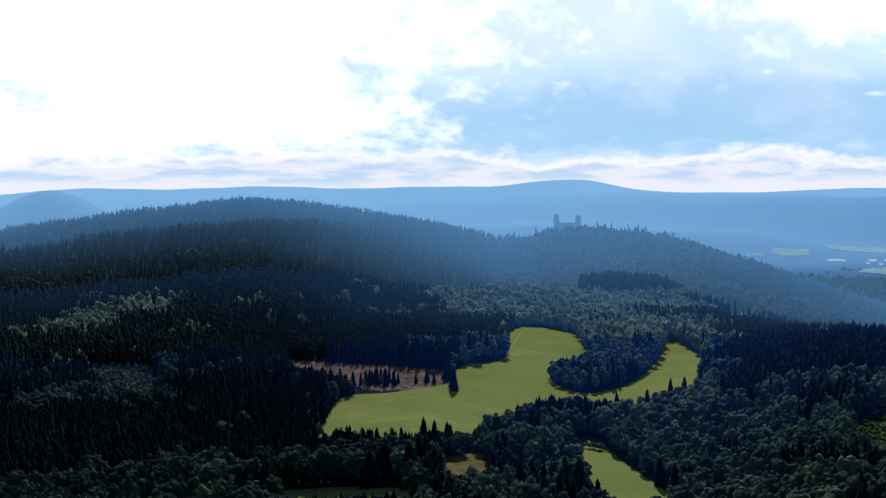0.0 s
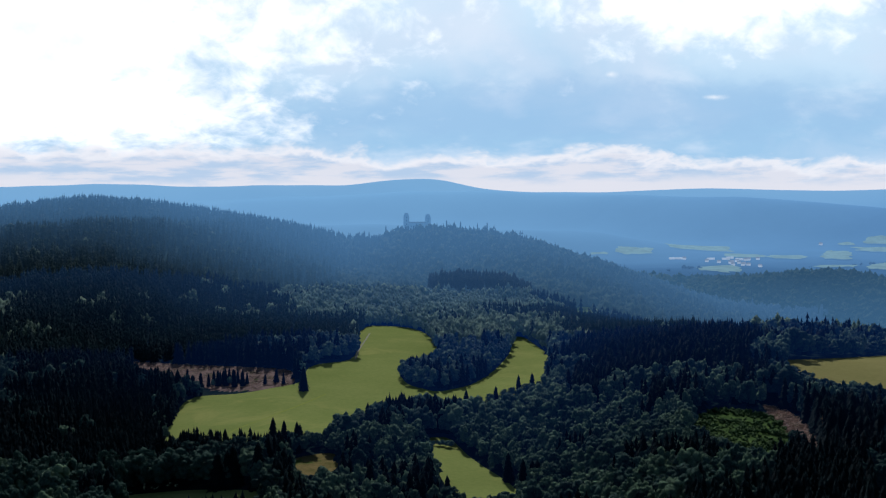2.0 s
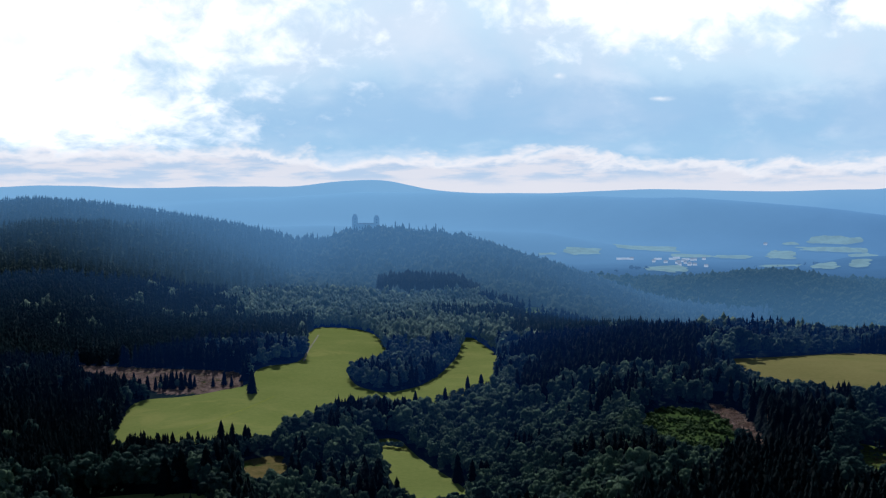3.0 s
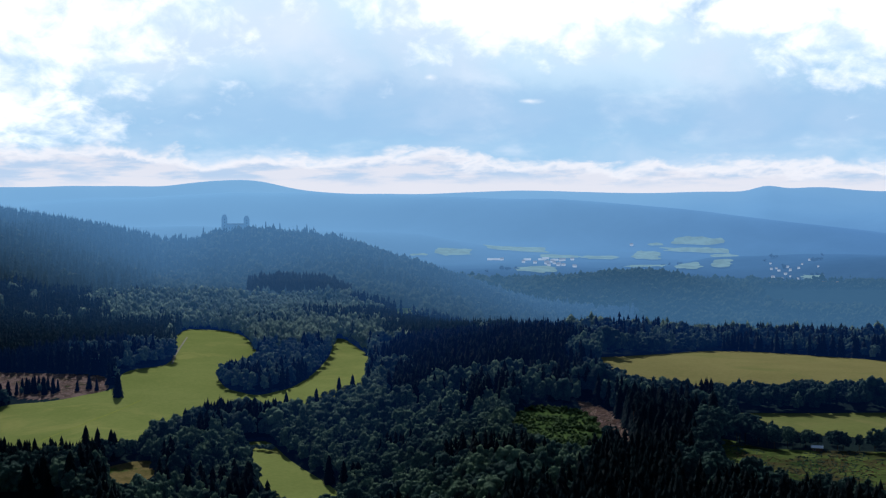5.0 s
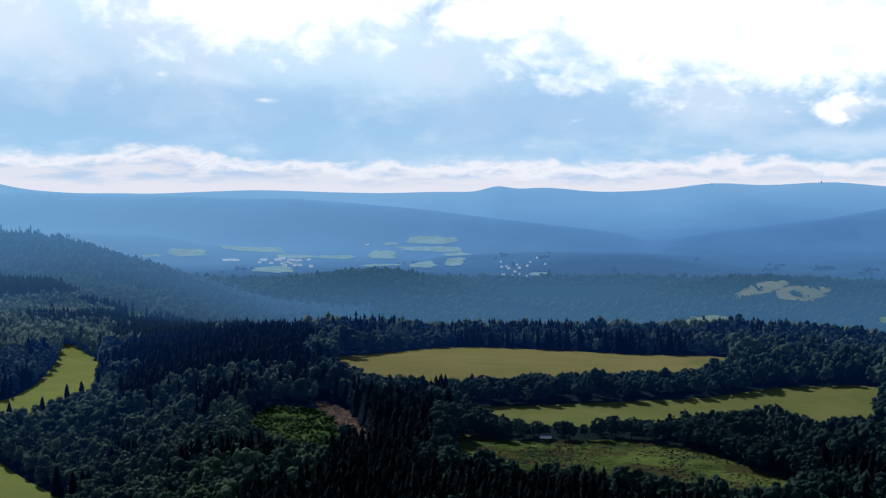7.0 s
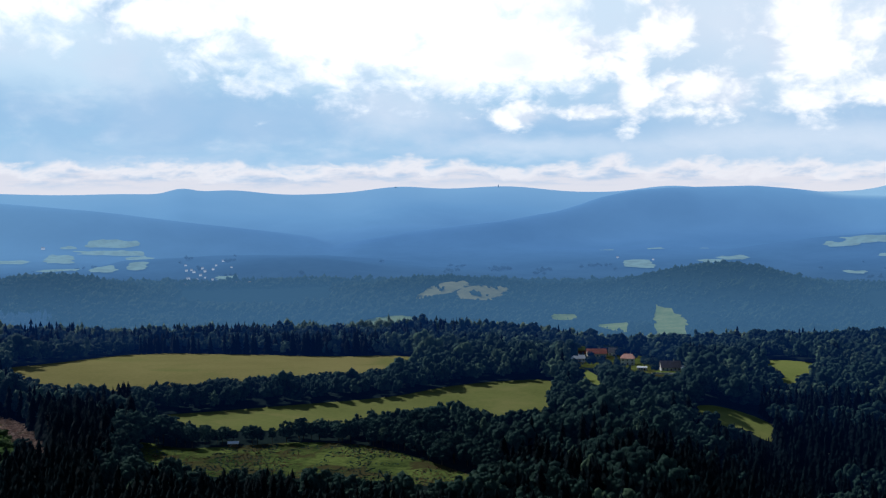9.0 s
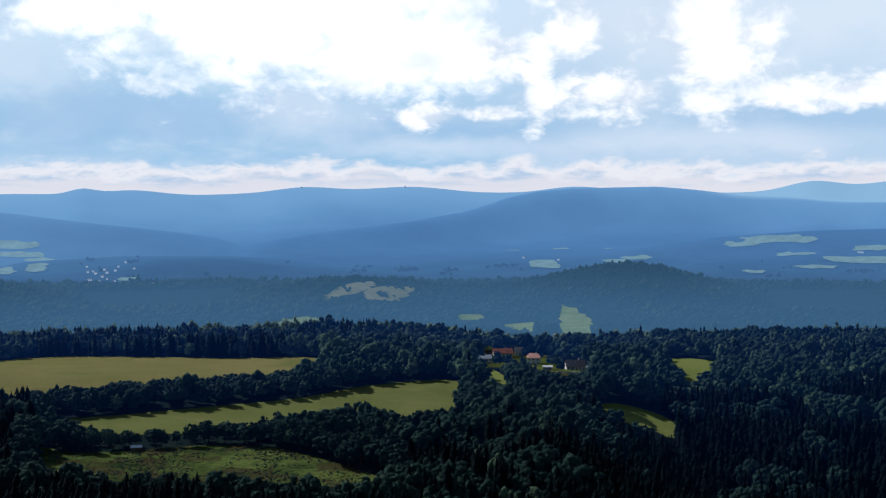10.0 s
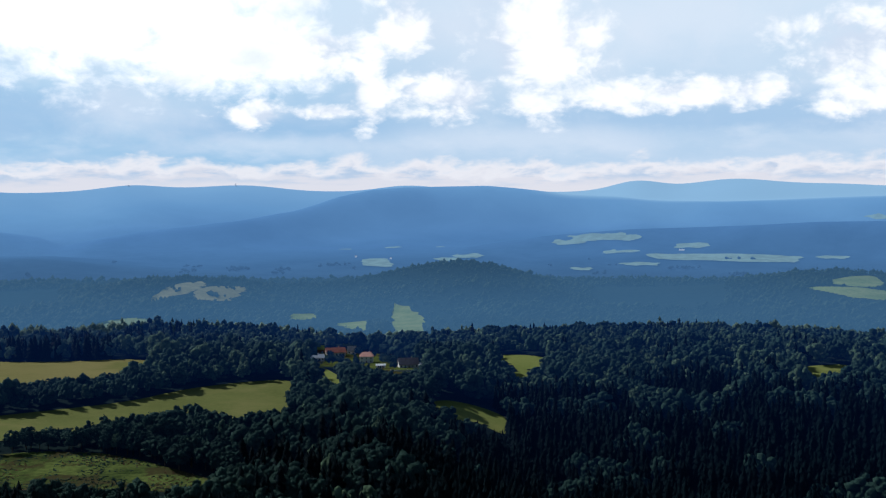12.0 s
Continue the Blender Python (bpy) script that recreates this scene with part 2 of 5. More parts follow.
def paint_haze(m, strength=1.0, start=1150.0, end=2150.0, east=0.0, dim=0.0, mist=0.0, air=(0.042, 0.114, 0.252)):
    """Paints haze into a material: a blue glow put over it that grows with range from start to end; east: how much of
    it is left out beyond the castle; dim: the share of the thing's own light painted away; mist: how much more glow is
    put in the valleys.
    """
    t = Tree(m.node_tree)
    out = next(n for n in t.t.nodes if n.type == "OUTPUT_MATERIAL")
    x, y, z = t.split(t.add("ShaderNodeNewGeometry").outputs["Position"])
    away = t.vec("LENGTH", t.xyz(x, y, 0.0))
    # painted haze is set farther back in the west, so woods there come out darker
    away = t.math("SUBTRACT", away, t.math("MULTIPLY", t.step(0.10, -0.22, t.math("DIVIDE", x, t.math("MAXIMUM", y, 1.0))), WEST_HAZE_CUT))
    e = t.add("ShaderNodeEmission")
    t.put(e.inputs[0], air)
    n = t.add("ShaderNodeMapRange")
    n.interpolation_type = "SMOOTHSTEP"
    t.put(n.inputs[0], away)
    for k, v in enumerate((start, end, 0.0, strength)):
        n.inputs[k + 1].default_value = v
    eastward = t.step(0.14, 0.26, t.math("DIVIDE", x, t.math("MAXIMUM", y, 1.0)))
    t.put(e.inputs[1], t.math("MULTIPLY", n.outputs[0], t.math("SUBTRACT", 1.0 + mist * 0.5, t.math("ADD", t.math("MULTIPLY", eastward, east), t.math("MULTIPLY", t.step(40.0, 125.0, z), mist)))))
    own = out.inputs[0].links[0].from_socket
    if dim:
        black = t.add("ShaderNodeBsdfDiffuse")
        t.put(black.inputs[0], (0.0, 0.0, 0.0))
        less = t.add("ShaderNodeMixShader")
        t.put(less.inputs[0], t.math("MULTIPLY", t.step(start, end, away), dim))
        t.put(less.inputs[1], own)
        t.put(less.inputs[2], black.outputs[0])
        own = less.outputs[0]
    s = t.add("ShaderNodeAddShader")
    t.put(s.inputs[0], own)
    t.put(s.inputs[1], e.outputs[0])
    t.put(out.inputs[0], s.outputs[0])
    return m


# forest floor: blue of shade and haze put into base colour and glow
GROUND = paint_haze(surface("forest_floor", (0.006, 0.011, 0.012), (0.014, 0.024, 0.020), 14, bump=0.3), 0.36, 450.0, air=NEAR_HAZE)
MEADOW = surface("meadow_grass", (0.134, 0.166, 0.048), (0.178, 0.206, 0.066), 60, bump=0.15, fine=3.0, spots=((0.215, 0.226, 0.075), 45, 0.52, 0.75))
OLIVE = surface("olive_grass", (0.098, 0.116, 0.038), (0.138, 0.152, 0.053), 50, bump=0.15, fine=3.0, spots=((0.155, 0.155, 0.060), 40, 0.5, 0.75))
DRY = surface("dry_grass", (0.148, 0.140, 0.054), (0.196, 0.177, 0.074), 70, bump=0.15, fine=3.0, spots=((0.128, 0.140, 0.048), 60, 0.5, 0.75))
ROUGH = surface("rough_grass", (0.010, 0.024, 0.010), (0.112, 0.145, 0.040), 26, bump=0.5, fine=4.0, spots=((0.046, 0.042, 0.020), 17, 0.48, 0.60))
CUT = surface("felled_ground", (0.060, 0.042, 0.040), (0.200, 0.145, 0.135), 9, bump=0.5, fine=1.6, spots=((0.035, 0.045, 0.020), 14, 0.52, 0.66))
HEATH = surface("heath_grass", (0.080, 0.075, 0.026), (0.170, 0.130, 0.060), 9, bump=0.4, fine=1.5, spots=((0.050, 0.080, 0.020), 14, 0.5, 0.65))
SCRUB = surface("storm_gap_scrub", (0.012, 0.018, 0.014), (0.075, 0.072, 0.052), 7, bump=0.5, fine=1.4, spots=((0.10, 0.085, 0.075), 9, 0.56, 0.68))
# copies of the forest floor with haze put in as a blue glow
GROUND_FAR = paint_haze(surface("far_forest_floor", (0.014, 0.026, 0.028), (0.030, 0.050, 0.050), 14), 1.0, 1250.0, east=0.22, air=HILL_HAZE)
GROUND_BEYOND = paint_haze(surface("hill_forest_floor", (0.010, 0.020, 0.020), (0.024, 0.042, 0.038), 14), 0.74, dim=0.6, mist=0.45, air=LOW_HAZE)
BARK = surface("bark", (0.05, 0.04, 0.03), (0.13, 0.10, 0.08), 1.5)
# near-black blue needles: shade is put into base colour and glow
SPRUCE = paint_haze(foliage("spruce_needles", (0.001, 0.004, 0.007), (0.004, 0.013, 0.016)), 0.38, 520.0, air=NEAR_HAZE)
# the needles farther uphill, more haze painted over them as glow
SPRUCE_UP = paint_haze(foliage("hillside_spruce_needles", (0.002, 0.007, 0.011), (0.010, 0.026, 0.031)), 0.56, 850.0, air=(0.026, 0.086, 0.225))
# leaves tinted blue for shade, with a faint haze glow added
LEAF = paint_haze(foliage("broad_leaves", (0.005, 0.022, 0.022), (0.118, 0.188, 0.112), 0.10, stands=50.0), 0.42, 450.0, air=NEAR_HAZE)
DOCK = foliage("brown_weeds", (0.060, 0.040, 0.024), (0.170, 0.110, 0.066))
YOUNG = foliage("young_leaves", (0.018, 0.046, 0.020), (0.085, 0.140, 0.058), 0.10)
FERN = surface("ferny_ground", (0.016, 0.036, 0.014), (0.070, 0.110, 0.034), 12, bump=0.4, fine=2.0)
# darker kind of leaf that also has the near woods' shade in its colour
LEAF_DARK = paint_haze(foliage("dark_broad_leaves", (0.003, 0.015, 0.019), (0.040, 0.082, 0.062), 0.06), 0.42, 450.0, air=NEAR_HAZE)
# hillside to low hills: leaves and needles under a painted blue glow
LEAF_UP = paint_haze(foliage("hillside_leaves", (0.018, 0.044, 0.042), (0.182, 0.246, 0.172), 0.06, stands=45.0), 0.56, 850.0, air=(0.030, 0.095, 0.225))
SPRUCE_HILL = paint_haze(foliage("ridge_spruce_needles", (0.010, 0.024, 0.028), (0.036, 0.060, 0.058), stands=55.0, patchy=0.5), 1.10, 1250.0, east=0.20, dim=0.45, air=HILL_HAZE)
SPRUCE_ROW = paint_haze(foliage("plantation_needles", (0.008, 0.020, 0.026), (0.020, 0.036, 0.042)), 0.70)
LEAF_HILL = paint_haze(foliage("ridge_leaves", (0.010, 0.026, 0.026), (0.056, 0.088, 0.070), stands=45.0, patchy=0.5), 1.10, 1250.0, east=0.20, dim=0.45, air=HILL_HAZE)
SPRUCE_FAR = paint_haze(foliage("far_spruce_needles", (0.006, 0.016, 0.018), (0.026, 0.048, 0.040), stands=170.0, patchy=0.62), 0.74, dim=0.45, mist=0.45, air=LOW_HAZE)
LEAF_FAR = paint_haze(foliage("far_leaves", (0.008, 0.020, 0.018), (0.048, 0.076, 0.048), stands=150.0, patchy=0.62), 0.74, dim=0.45, mist=0.45, air=LOW_HAZE)
# valley groves emit the backdrop's painted haze colour
GROVE_FAR = distance("hazy_groves", (0.050, 0.120, 0.230), 0.15)
# hill fields: own green or straw, with haze added as emission
PASTURE_FAR = paint_haze(surface("hill_pasture", (0.10, 0.145, 0.058), (0.175, 0.212, 0.095), 35, fine=5), 0.62, air=LOW_HAZE)
STRAW_FAR = paint_haze(surface("hill_stubble", (0.115, 0.122, 0.072), (0.172, 0.170, 0.102), 25, fine=4), 0.66, air=LOW_HAZE)
# valley pastures: own green mixed into the glowing haze colour
FIELD_FAR = distance("hazy_pasture", (0.250, 0.400, 0.420), 0.62)
DISTANCE = distance("painted_blue_haze")

# ---- the lie of the land: heights in metres, ranges and bearings from the lookout ----


def smooth(a, b, x):
    t = np.clip((x - a) / (b - a), 0, 1)
    return t * t * (3 - 2 * t)


def bell(x, centre, width):
    return np.exp(-((x - centre) / width) ** 2)


def ripple(x, y, size, seed=0.0):
    """A cheap rolling unevenness of about +-1."""
    a, b = x / size, y / size
    return (np.sin(a * 1.7 + 2.1 * np.sin(b * 0.9 + seed) + seed) + np.sin(b * 1.9 - 1.7 * np.sin(a * 1.1 - seed) + 2 * seed)
            + 0.6 * np.sin(a * 3.9 + b * 2.7 + seed * 3)) / 2.6


def far_crest(az):
    """Height of the far range's crest over the eye, by bearing."""
    z = 74 + 0.0 * az
    for centre, width, high in ((-16, 2.6, 20), (-8, 6, 30), (0.5, 3.5, 22), (5.4, 2.6, 44), (7.2, 1.5, 12), (18.6, 3, 10), (29.6, 0.75, 20), (31.5, 2, 14), (39.6, 2.0, 28),
                                (44.2, 2.6, 30), (51.6, 2.0, 24), (55.2, 1.8, 15), (62.2, 1.5, 36), (66.4, 2.6, 42), (71, 3, 20)):
        z = z + high * bell(az, centre, width)
    return z


def height(x, y):
    x, y = np.asarray(x, float), np.asarray(y, float)
    r, az = np.hypot(x, y), np.degrees(np.arctan2(x, y))
    left = np.interp(r, (0, 100, 300, 500, 650, 900, 1200, 1500, 2000, 2600, 2900), (-28, -55, -112, -160, -172, -164, -150, -132, -122, -140, -150))
    mid = np.interp(r, (0, 100, 300, 500, 700, 900, 1000, 1400, 1900, 2600, 2900), (-28, -55, -112, -150, -158, -147, -140, -126, -116, -150, -150))
    right = np.interp(r, (0, 100, 300, 450, 600, 740, 1000, 1200, 1450, 1700, 2000, 2900), (-28, -55, -105, -122, -124, -121, -116, -118, -160, -192, -188, -165))
    bank = np.interp(r, (0, 100, 300, 500, 700, 900, 1050, 1200, 1450, 1700, 2000, 2900), (-28, -55, -105, -150, -158, -130, -115, -119, -160, -192, -188, -165))
    right = right + (bank - right) * smooth(50, 58, az)
    right = right - 11 * bell(az, 49.5, 4.5) * smooth(880, 1080, r)
    wl, wr = 1 - smooth(-9, 0, az), smooth(10, 19, az)
    base = left * wl + right * wr + mid * (1 - wl - wr)
    # the wooded ridge that carries the castle and falls away to the east
    crest = np.interp(az, (-24, -19, -15, -12, -8.5, -5.8, -2.2, 0.9, 2.5, 4.0, 5.0, 6.4, 8.9, 11, 13, 16.7, 19.3, 23), (-60, -36, -10, 6, 13, 5, -16, -42, -58, -48, -34, -31, -37, -58, -82, -122, -158, -190))
    rc = np.interp(az, (-10, 5, 12, 20), (2350, 2100, 2050, 1950))
    front = np.interp(az, (-8, 2, 6), (620, 330, 280))
    ridge = np.exp(-((r - rc) / np.where(r < rc, front, 330)) ** 2)
    land = base + np.maximum(crest - base, 0) * ridge
    # a nearer shoulder of that ridge in the west, with a hollow behind it
    land = land + (9 * bell(r, 1935, 60) - 17 * bell(r, 2075, 75)) * (1 - smooth(-7, 0, az))
    # low wooded hills beyond the plateau
    lows = (bell(az, 23.5, 5) * 52 + bell(az, 33, 4) * 5 + bell(az, 41, 4.4) * 40) * bell(r, 2480, 300) + bell(az, 53.6, np.where(az > 53.6, 4.6, 5.8)) * 62 * bell(r, 2620, 330) + bell(az, 71, 4.5) * 42 * bell(r, 2700, 330)
    land = land + lows
    # the broad valley and the far range
    crest_far = far_crest(az)
    rise = np.interp(r, (2900, 3100, 3500, 3900, 4200, 4450, 4650, 4950), (0, 0.02, 0.10, 0.24, 0.46, 0.76, 1.0, 0.95))
    valley = -158 + 0.0 * r
    hills = bell(az, -17.5, 3.3) * bell(r, 3900, 260) * 168 + bell(az, -23, 3) * bell(r, 3500, 330) * 115 + bell(az, 34.5, 4.2) * bell(r, 3250, 210) * 34 + bell(az, 13, 4) * bell(r, 3850, 200) * 24 + bell(az, 63, 7) * bell(r, 3450, 180) * 16
    far = valley + rise * (crest_far - valley) + hills
    # spurs that run down from the range, one before the other: range, width, bearings and elevations of their crests
    for ranges, wide, bearings, rises in (((4560, 4500, 4400, 4150, 4000), 170, (-4, 4, 11, 20, 36), ((-4, 5, 9, 13, 16.2, 20.1, 23.9, 27.8, 31.6, 35.4, 39.42), (0.5, 0.9, 1.0, 0.88, 0.78, 0.62, 0.30, -0.12, -0.5, -1.0, -2.4))),
                                          ((3900, 4060, 4300, 4420, 4420), 150, (33, 44, 49, 53, 78), ((33, 37, 41, 44, 46.5, 48.5, 50, 51.6, 55.3, 59.2, 62.6, 66, 73, 78), (-2.2, -1.3, -0.74, -0.4, 0.12, 0.78, 1.08, 1.20, 1.20, 0.85, 0.62, 0.52, 0.70, 0.70))),
                                          ((3850, 3850, 3850, 3850, 3850), 170, (-9, 0, 5, 10, 21), ((-9, -2, 4, 9, 14, 21), (-1.6, -0.6, -0.55, -0.75, -0.95, -2.0))),
                                          ((3780, 3780, 3780, 3780, 3780), 150, (50, 55, 60, 70, 78), ((52, 58, 62, 70, 78), (-2.0, -1.1, -0.8, -0.55, -0.5))),
                                          ((3450, 3450, 3450, 3450, 3450), 120, (20, 30, 40, 50, 60), ((22, 27, 31, 36, 40, 44), (-3.2, -2.0, -1.7, -1.75, -2.1, -3.2)))):
        away = np.interp(az, bearings, ranges)
        top = away * np.tan(np.radians(np.interp(az, *rises, left=-4, right=-4)))
        far = far + np.maximum(top - far, 0) * bell(r, away, wide)
    far_mix = smooth(2750, 3100, r)
    land = land * (1 - far_mix) + far * far_mix
    land = land + ripple(x, y, 190, 4.0) * 6.5 * smooth(1750, 2050, r) * (1 - smooth(2650, 2900, r)) * smooth(20, 25, az)
    rough = ripple(x, y, 130, 1.0) * 3.0 * smooth(150, 600, r) + ripple(x, y, 420, 2.0) * 7 * smooth(2700, 3400, r) * (1 - smooth(4300, 4600, r))
    return EYE + land + rough

# ---- ground and distance ----
def mesh_from(name, verts, faces, mat, tone=None):
    """One mesh from arrays of corners and of triangles or quads."""
    me = bpy.data.meshes.new(name)
    verts, faces = np.asarray(verts, np.float32), np.asarray(faces, np.int32)
    k = faces.shape[1]
    me.vertices.add(len(verts))
    me.vertices.foreach_set("co", verts.ravel())
    me.loops.add(faces.size)
    me.loops.foreach_set("vertex_index", faces.ravel())
    me.polygons.add(len(faces))
    me.polygons.foreach_set("loop_start", np.arange(len(faces), dtype=np.int32) * k)
    me.polygons.foreach_set("loop_total", np.full(len(faces), k, np.int32))
    me.materials.append(mat)
    if tone is not None:
        me.attributes.new("tone", "FLOAT", "POINT").data.foreach_set("value", np.asarray(tone, np.float32))
    me.update(calc_edges=True)
    return me


def shade_smooth(me):
    me.polygons.foreach_set("use_smooth", np.ones(len(me.polygons), bool))


def rings(ranges, bearings):
    """A sheet of land laid out in rings round the lookout."""
    R, A = np.meshgrid(np.asarray(ranges, float), np.radians(bearings), indexing="ij")
    X, Y = R * np.sin(A), R * np.cos(A)
    verts = np.stack([X, Y, height(X, Y)], -1).reshape(-1, 3)
    n, m = R.shape
    i = (np.arange(n - 1)[:, None] * m + np.arange(m - 1)[None]).ravel()
    return verts, np.stack([i, i + 1, i + m + 1, i + m], 1)


BEARINGS = np.concatenate([np.arange(-180, -24, 4), np.arange(-24, 78, 0.3), np.arange(78, 181, 3)])
RINGS = np.concatenate([np.linspace(0, 480, 25), np.arange(492, 1700, 12), np.arange(1700, 2960, 20)])
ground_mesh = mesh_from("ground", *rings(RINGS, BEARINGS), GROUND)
ground_mesh.materials.append(GROUND_FAR)
ground_mesh.materials.append(GROUND_BEYOND)
ground_mesh.polygons.foreach_set("material_index", ((RINGS[:-1, None] > 1450) * (1 + (BEARINGS[None, :-1] > 18))).astype(np.int32).ravel())
shade_smooth(ground_mesh)
tagged(new("ground", ground_mesh), "dark forest floor under rolling wooded hills, shade and haze in its colour", "ground", kind="structure")
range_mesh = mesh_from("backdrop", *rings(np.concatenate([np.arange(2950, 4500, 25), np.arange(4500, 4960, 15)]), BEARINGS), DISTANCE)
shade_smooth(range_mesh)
tagged(new("backdrop", range_mesh), "far mountain range and wooded valley, glowing in painted blue haze", "mountains", kind="structure")


# ---- open land: outlines cast from the camera's view onto the land, in metres ----
OPEN = {
    "meadow": (MEADOW, "bright mown green meadow between the woods", [(-86, 1021), (-39, 998), (7, 1027), (13, 1104), (57, 1135), (69, 1331), (85, 1401), (124, 1368), (138, 1307), (140, 1187), (104, 1144), (90, 1090), (92, 1014), (113, 976), (143, 1004), (182, 1100), (206, 1176), (227, 1282), (240, 1276), (241, 1160), (201, 977), (139, 919), (111, 965), (75, 951), (34, 893), (24, 835), (-10, 832), (-37, 851), (-71, 890), (-93, 879)]),
    "meadow_strip": (MEADOW, "narrow green meadow strip between tree belts", [(85, 823), (103, 828), (109, 761), (125, 699), (123, 654), (88, 657), (84, 732)]),
    "front_meadow": (MEADOW, "sunlit grass edge below round broadleaf trees", [(-101, 754), (-63, 743), (-15, 710), (-14, 667), (-99, 714)]),
    "heath": (HEATH, "brownish dry heath patch among the trees", [(-4, 774), (26, 787), (27, 744), (5, 726)]),
    "clearcut": (CUT, "pinkish felled clearing with brash at the meadow's edge", [(-164, 1224), (-122, 1201), (-43, 1115), (0, 1086), (2, 1022), (-30, 1010), (-68, 1032), (-93, 1111), (-129, 1159)]),
    "glade": (PASTURE_FAR, "small pale grass glade showing between the treetops", [(366, 1621), (387, 1657), (416, 1672), (416, 1657), (377, 1615)]),
    "upper_field": (DRY, "long straw-tinged hay field on the plateau", [(364, 913), (400, 913), (481, 964), (530, 952), (573, 886), (603, 825), (644, 793), (644, 753), (547, 715), (512, 754), (453, 772), (388, 795), (370, 833)]),
    "lower_field": (OLIVE, "olive green hay field between two hedgerows", [(350, 711), (365, 691), (398, 681), (450, 666), (518, 636), (568, 637), (612, 627), (642, 611), (579, 545), (530, 533), (532, 597), (485, 596), (442, 595), (382, 606), (369, 663)]),
    "rough_field": (ROUGH, "unmown rough pasture with brown weedy streaks", [(320, 618), (328, 579), (351, 567), (389, 550), (404, 525), (408, 502), (405, 454), (401, 426), (377, 415), (366, 450), (330, 489), (302, 512), (289, 559)]),
    "brush": (FERN, "young green regrowth in an old clearing", [(233, 719), (269, 748), (283, 707), (264, 626), (234, 584), (216, 601), (215, 654)]),
    "storm_gap": (SCRUB, "ragged storm gap with brash and saplings in the spruces", [(-344, 1178), (-316, 1193), (-281, 1187), (-242, 1083), (-265, 1072), (-302, 1140)]),
    "felled_strip": (CUT, "narrow felled strip of brown brash under tall spruces", [(291, 756), (301, 742), (285, 643), (268, 605), (264, 626)]),
    "lane_meadow": (MEADOW, "thin green meadow strip beside the hamlet", [(720, 667), (714, 646), (657, 573), (647, 575), (661, 599)]),
    "orchard_glade": (MEADOW, "small bright green paddock among broadleaf trees", [(860, 590), (869, 570), (869, 544), (850, 532), (834, 534), (812, 526), (810, 533), (842, 559)]),
    "wood_glade": (MEADOW, "small green clearing inside the broadleaf wood", [(931, 355), (957, 328), (947, 312), (907, 332)]),
    "hamlet_green": (ROUGH, "small gardens and yards round the hamlet's houses", [(716, 666), (790, 735), (845, 775), (885, 770), (874, 713), (837, 646), (753, 575), (717, 572), (712, 591), (741, 641)]),
    "slope_glade": (MEADOW, "narrow sloping green glade in the dark wood", [(654, 497), (674, 499), (687, 489), (691, 475), (689, 462), (676, 450), (667, 451), (671, 467), (657, 473), (641, 475)]),
}


def inside(x, y, outline):
    x, y = np.asarray(x, float), np.asarray(y, float)
    hit = np.zeros(x.shape, bool)
    for (ax, ay), (bx, by) in zip(outline, outline[1:] + outline[:1]):
        if ay != by:
            hit ^= ((ay > y) != (by > y)) & (x < (bx - ax) * (y - ay) / (by - ay) + ax)
    return hit


def to_rim(x, y, outline):
    """Distance to the outline and the nearest place on it."""
    best, bx0, by0 = np.full(x.shape, 1e9), x.copy(), y.copy()
    for (ax, ay), (bx, by) in zip(outline, outline[1:] + outline[:1]):
        dx, dy = bx - ax, by - ay
        u = np.clip(((x - ax) * dx + (y - ay) * dy) / (dx * dx + dy * dy), 0, 1)
        qx, qy = ax + u * dx, ay + u * dy
        d = np.hypot(x - qx, y - qy)
        near = d < best
        best, bx0, by0 = np.where(near, d, best), np.where(near, qx, bx0), np.where(near, qy, by0)
    return best, bx0, by0


def rounded(outline, times=2):
    """Cuts the corners off an outline."""
    for _ in range(times):
        outline = [p for (ax, ay), (bx, by) in zip(outline, outline[1:] + outline[:1])
                   for p in ((ax * 0.82 + bx * 0.18, ay * 0.82 + by * 0.18), (ax * 0.18 + bx * 0.82, ay * 0.18 + by * 0.82))]
    return outline


def ragged(outline, size, amount):
    """Lets an outline wander in and out, as a wood's edge does."""
    x, y = np.array(outline).T
    return list(zip((x + amount * ripple(x, y, size, 3.0)).tolist(), (y + amount * ripple(y, x, size, 6.0)).tolist()))


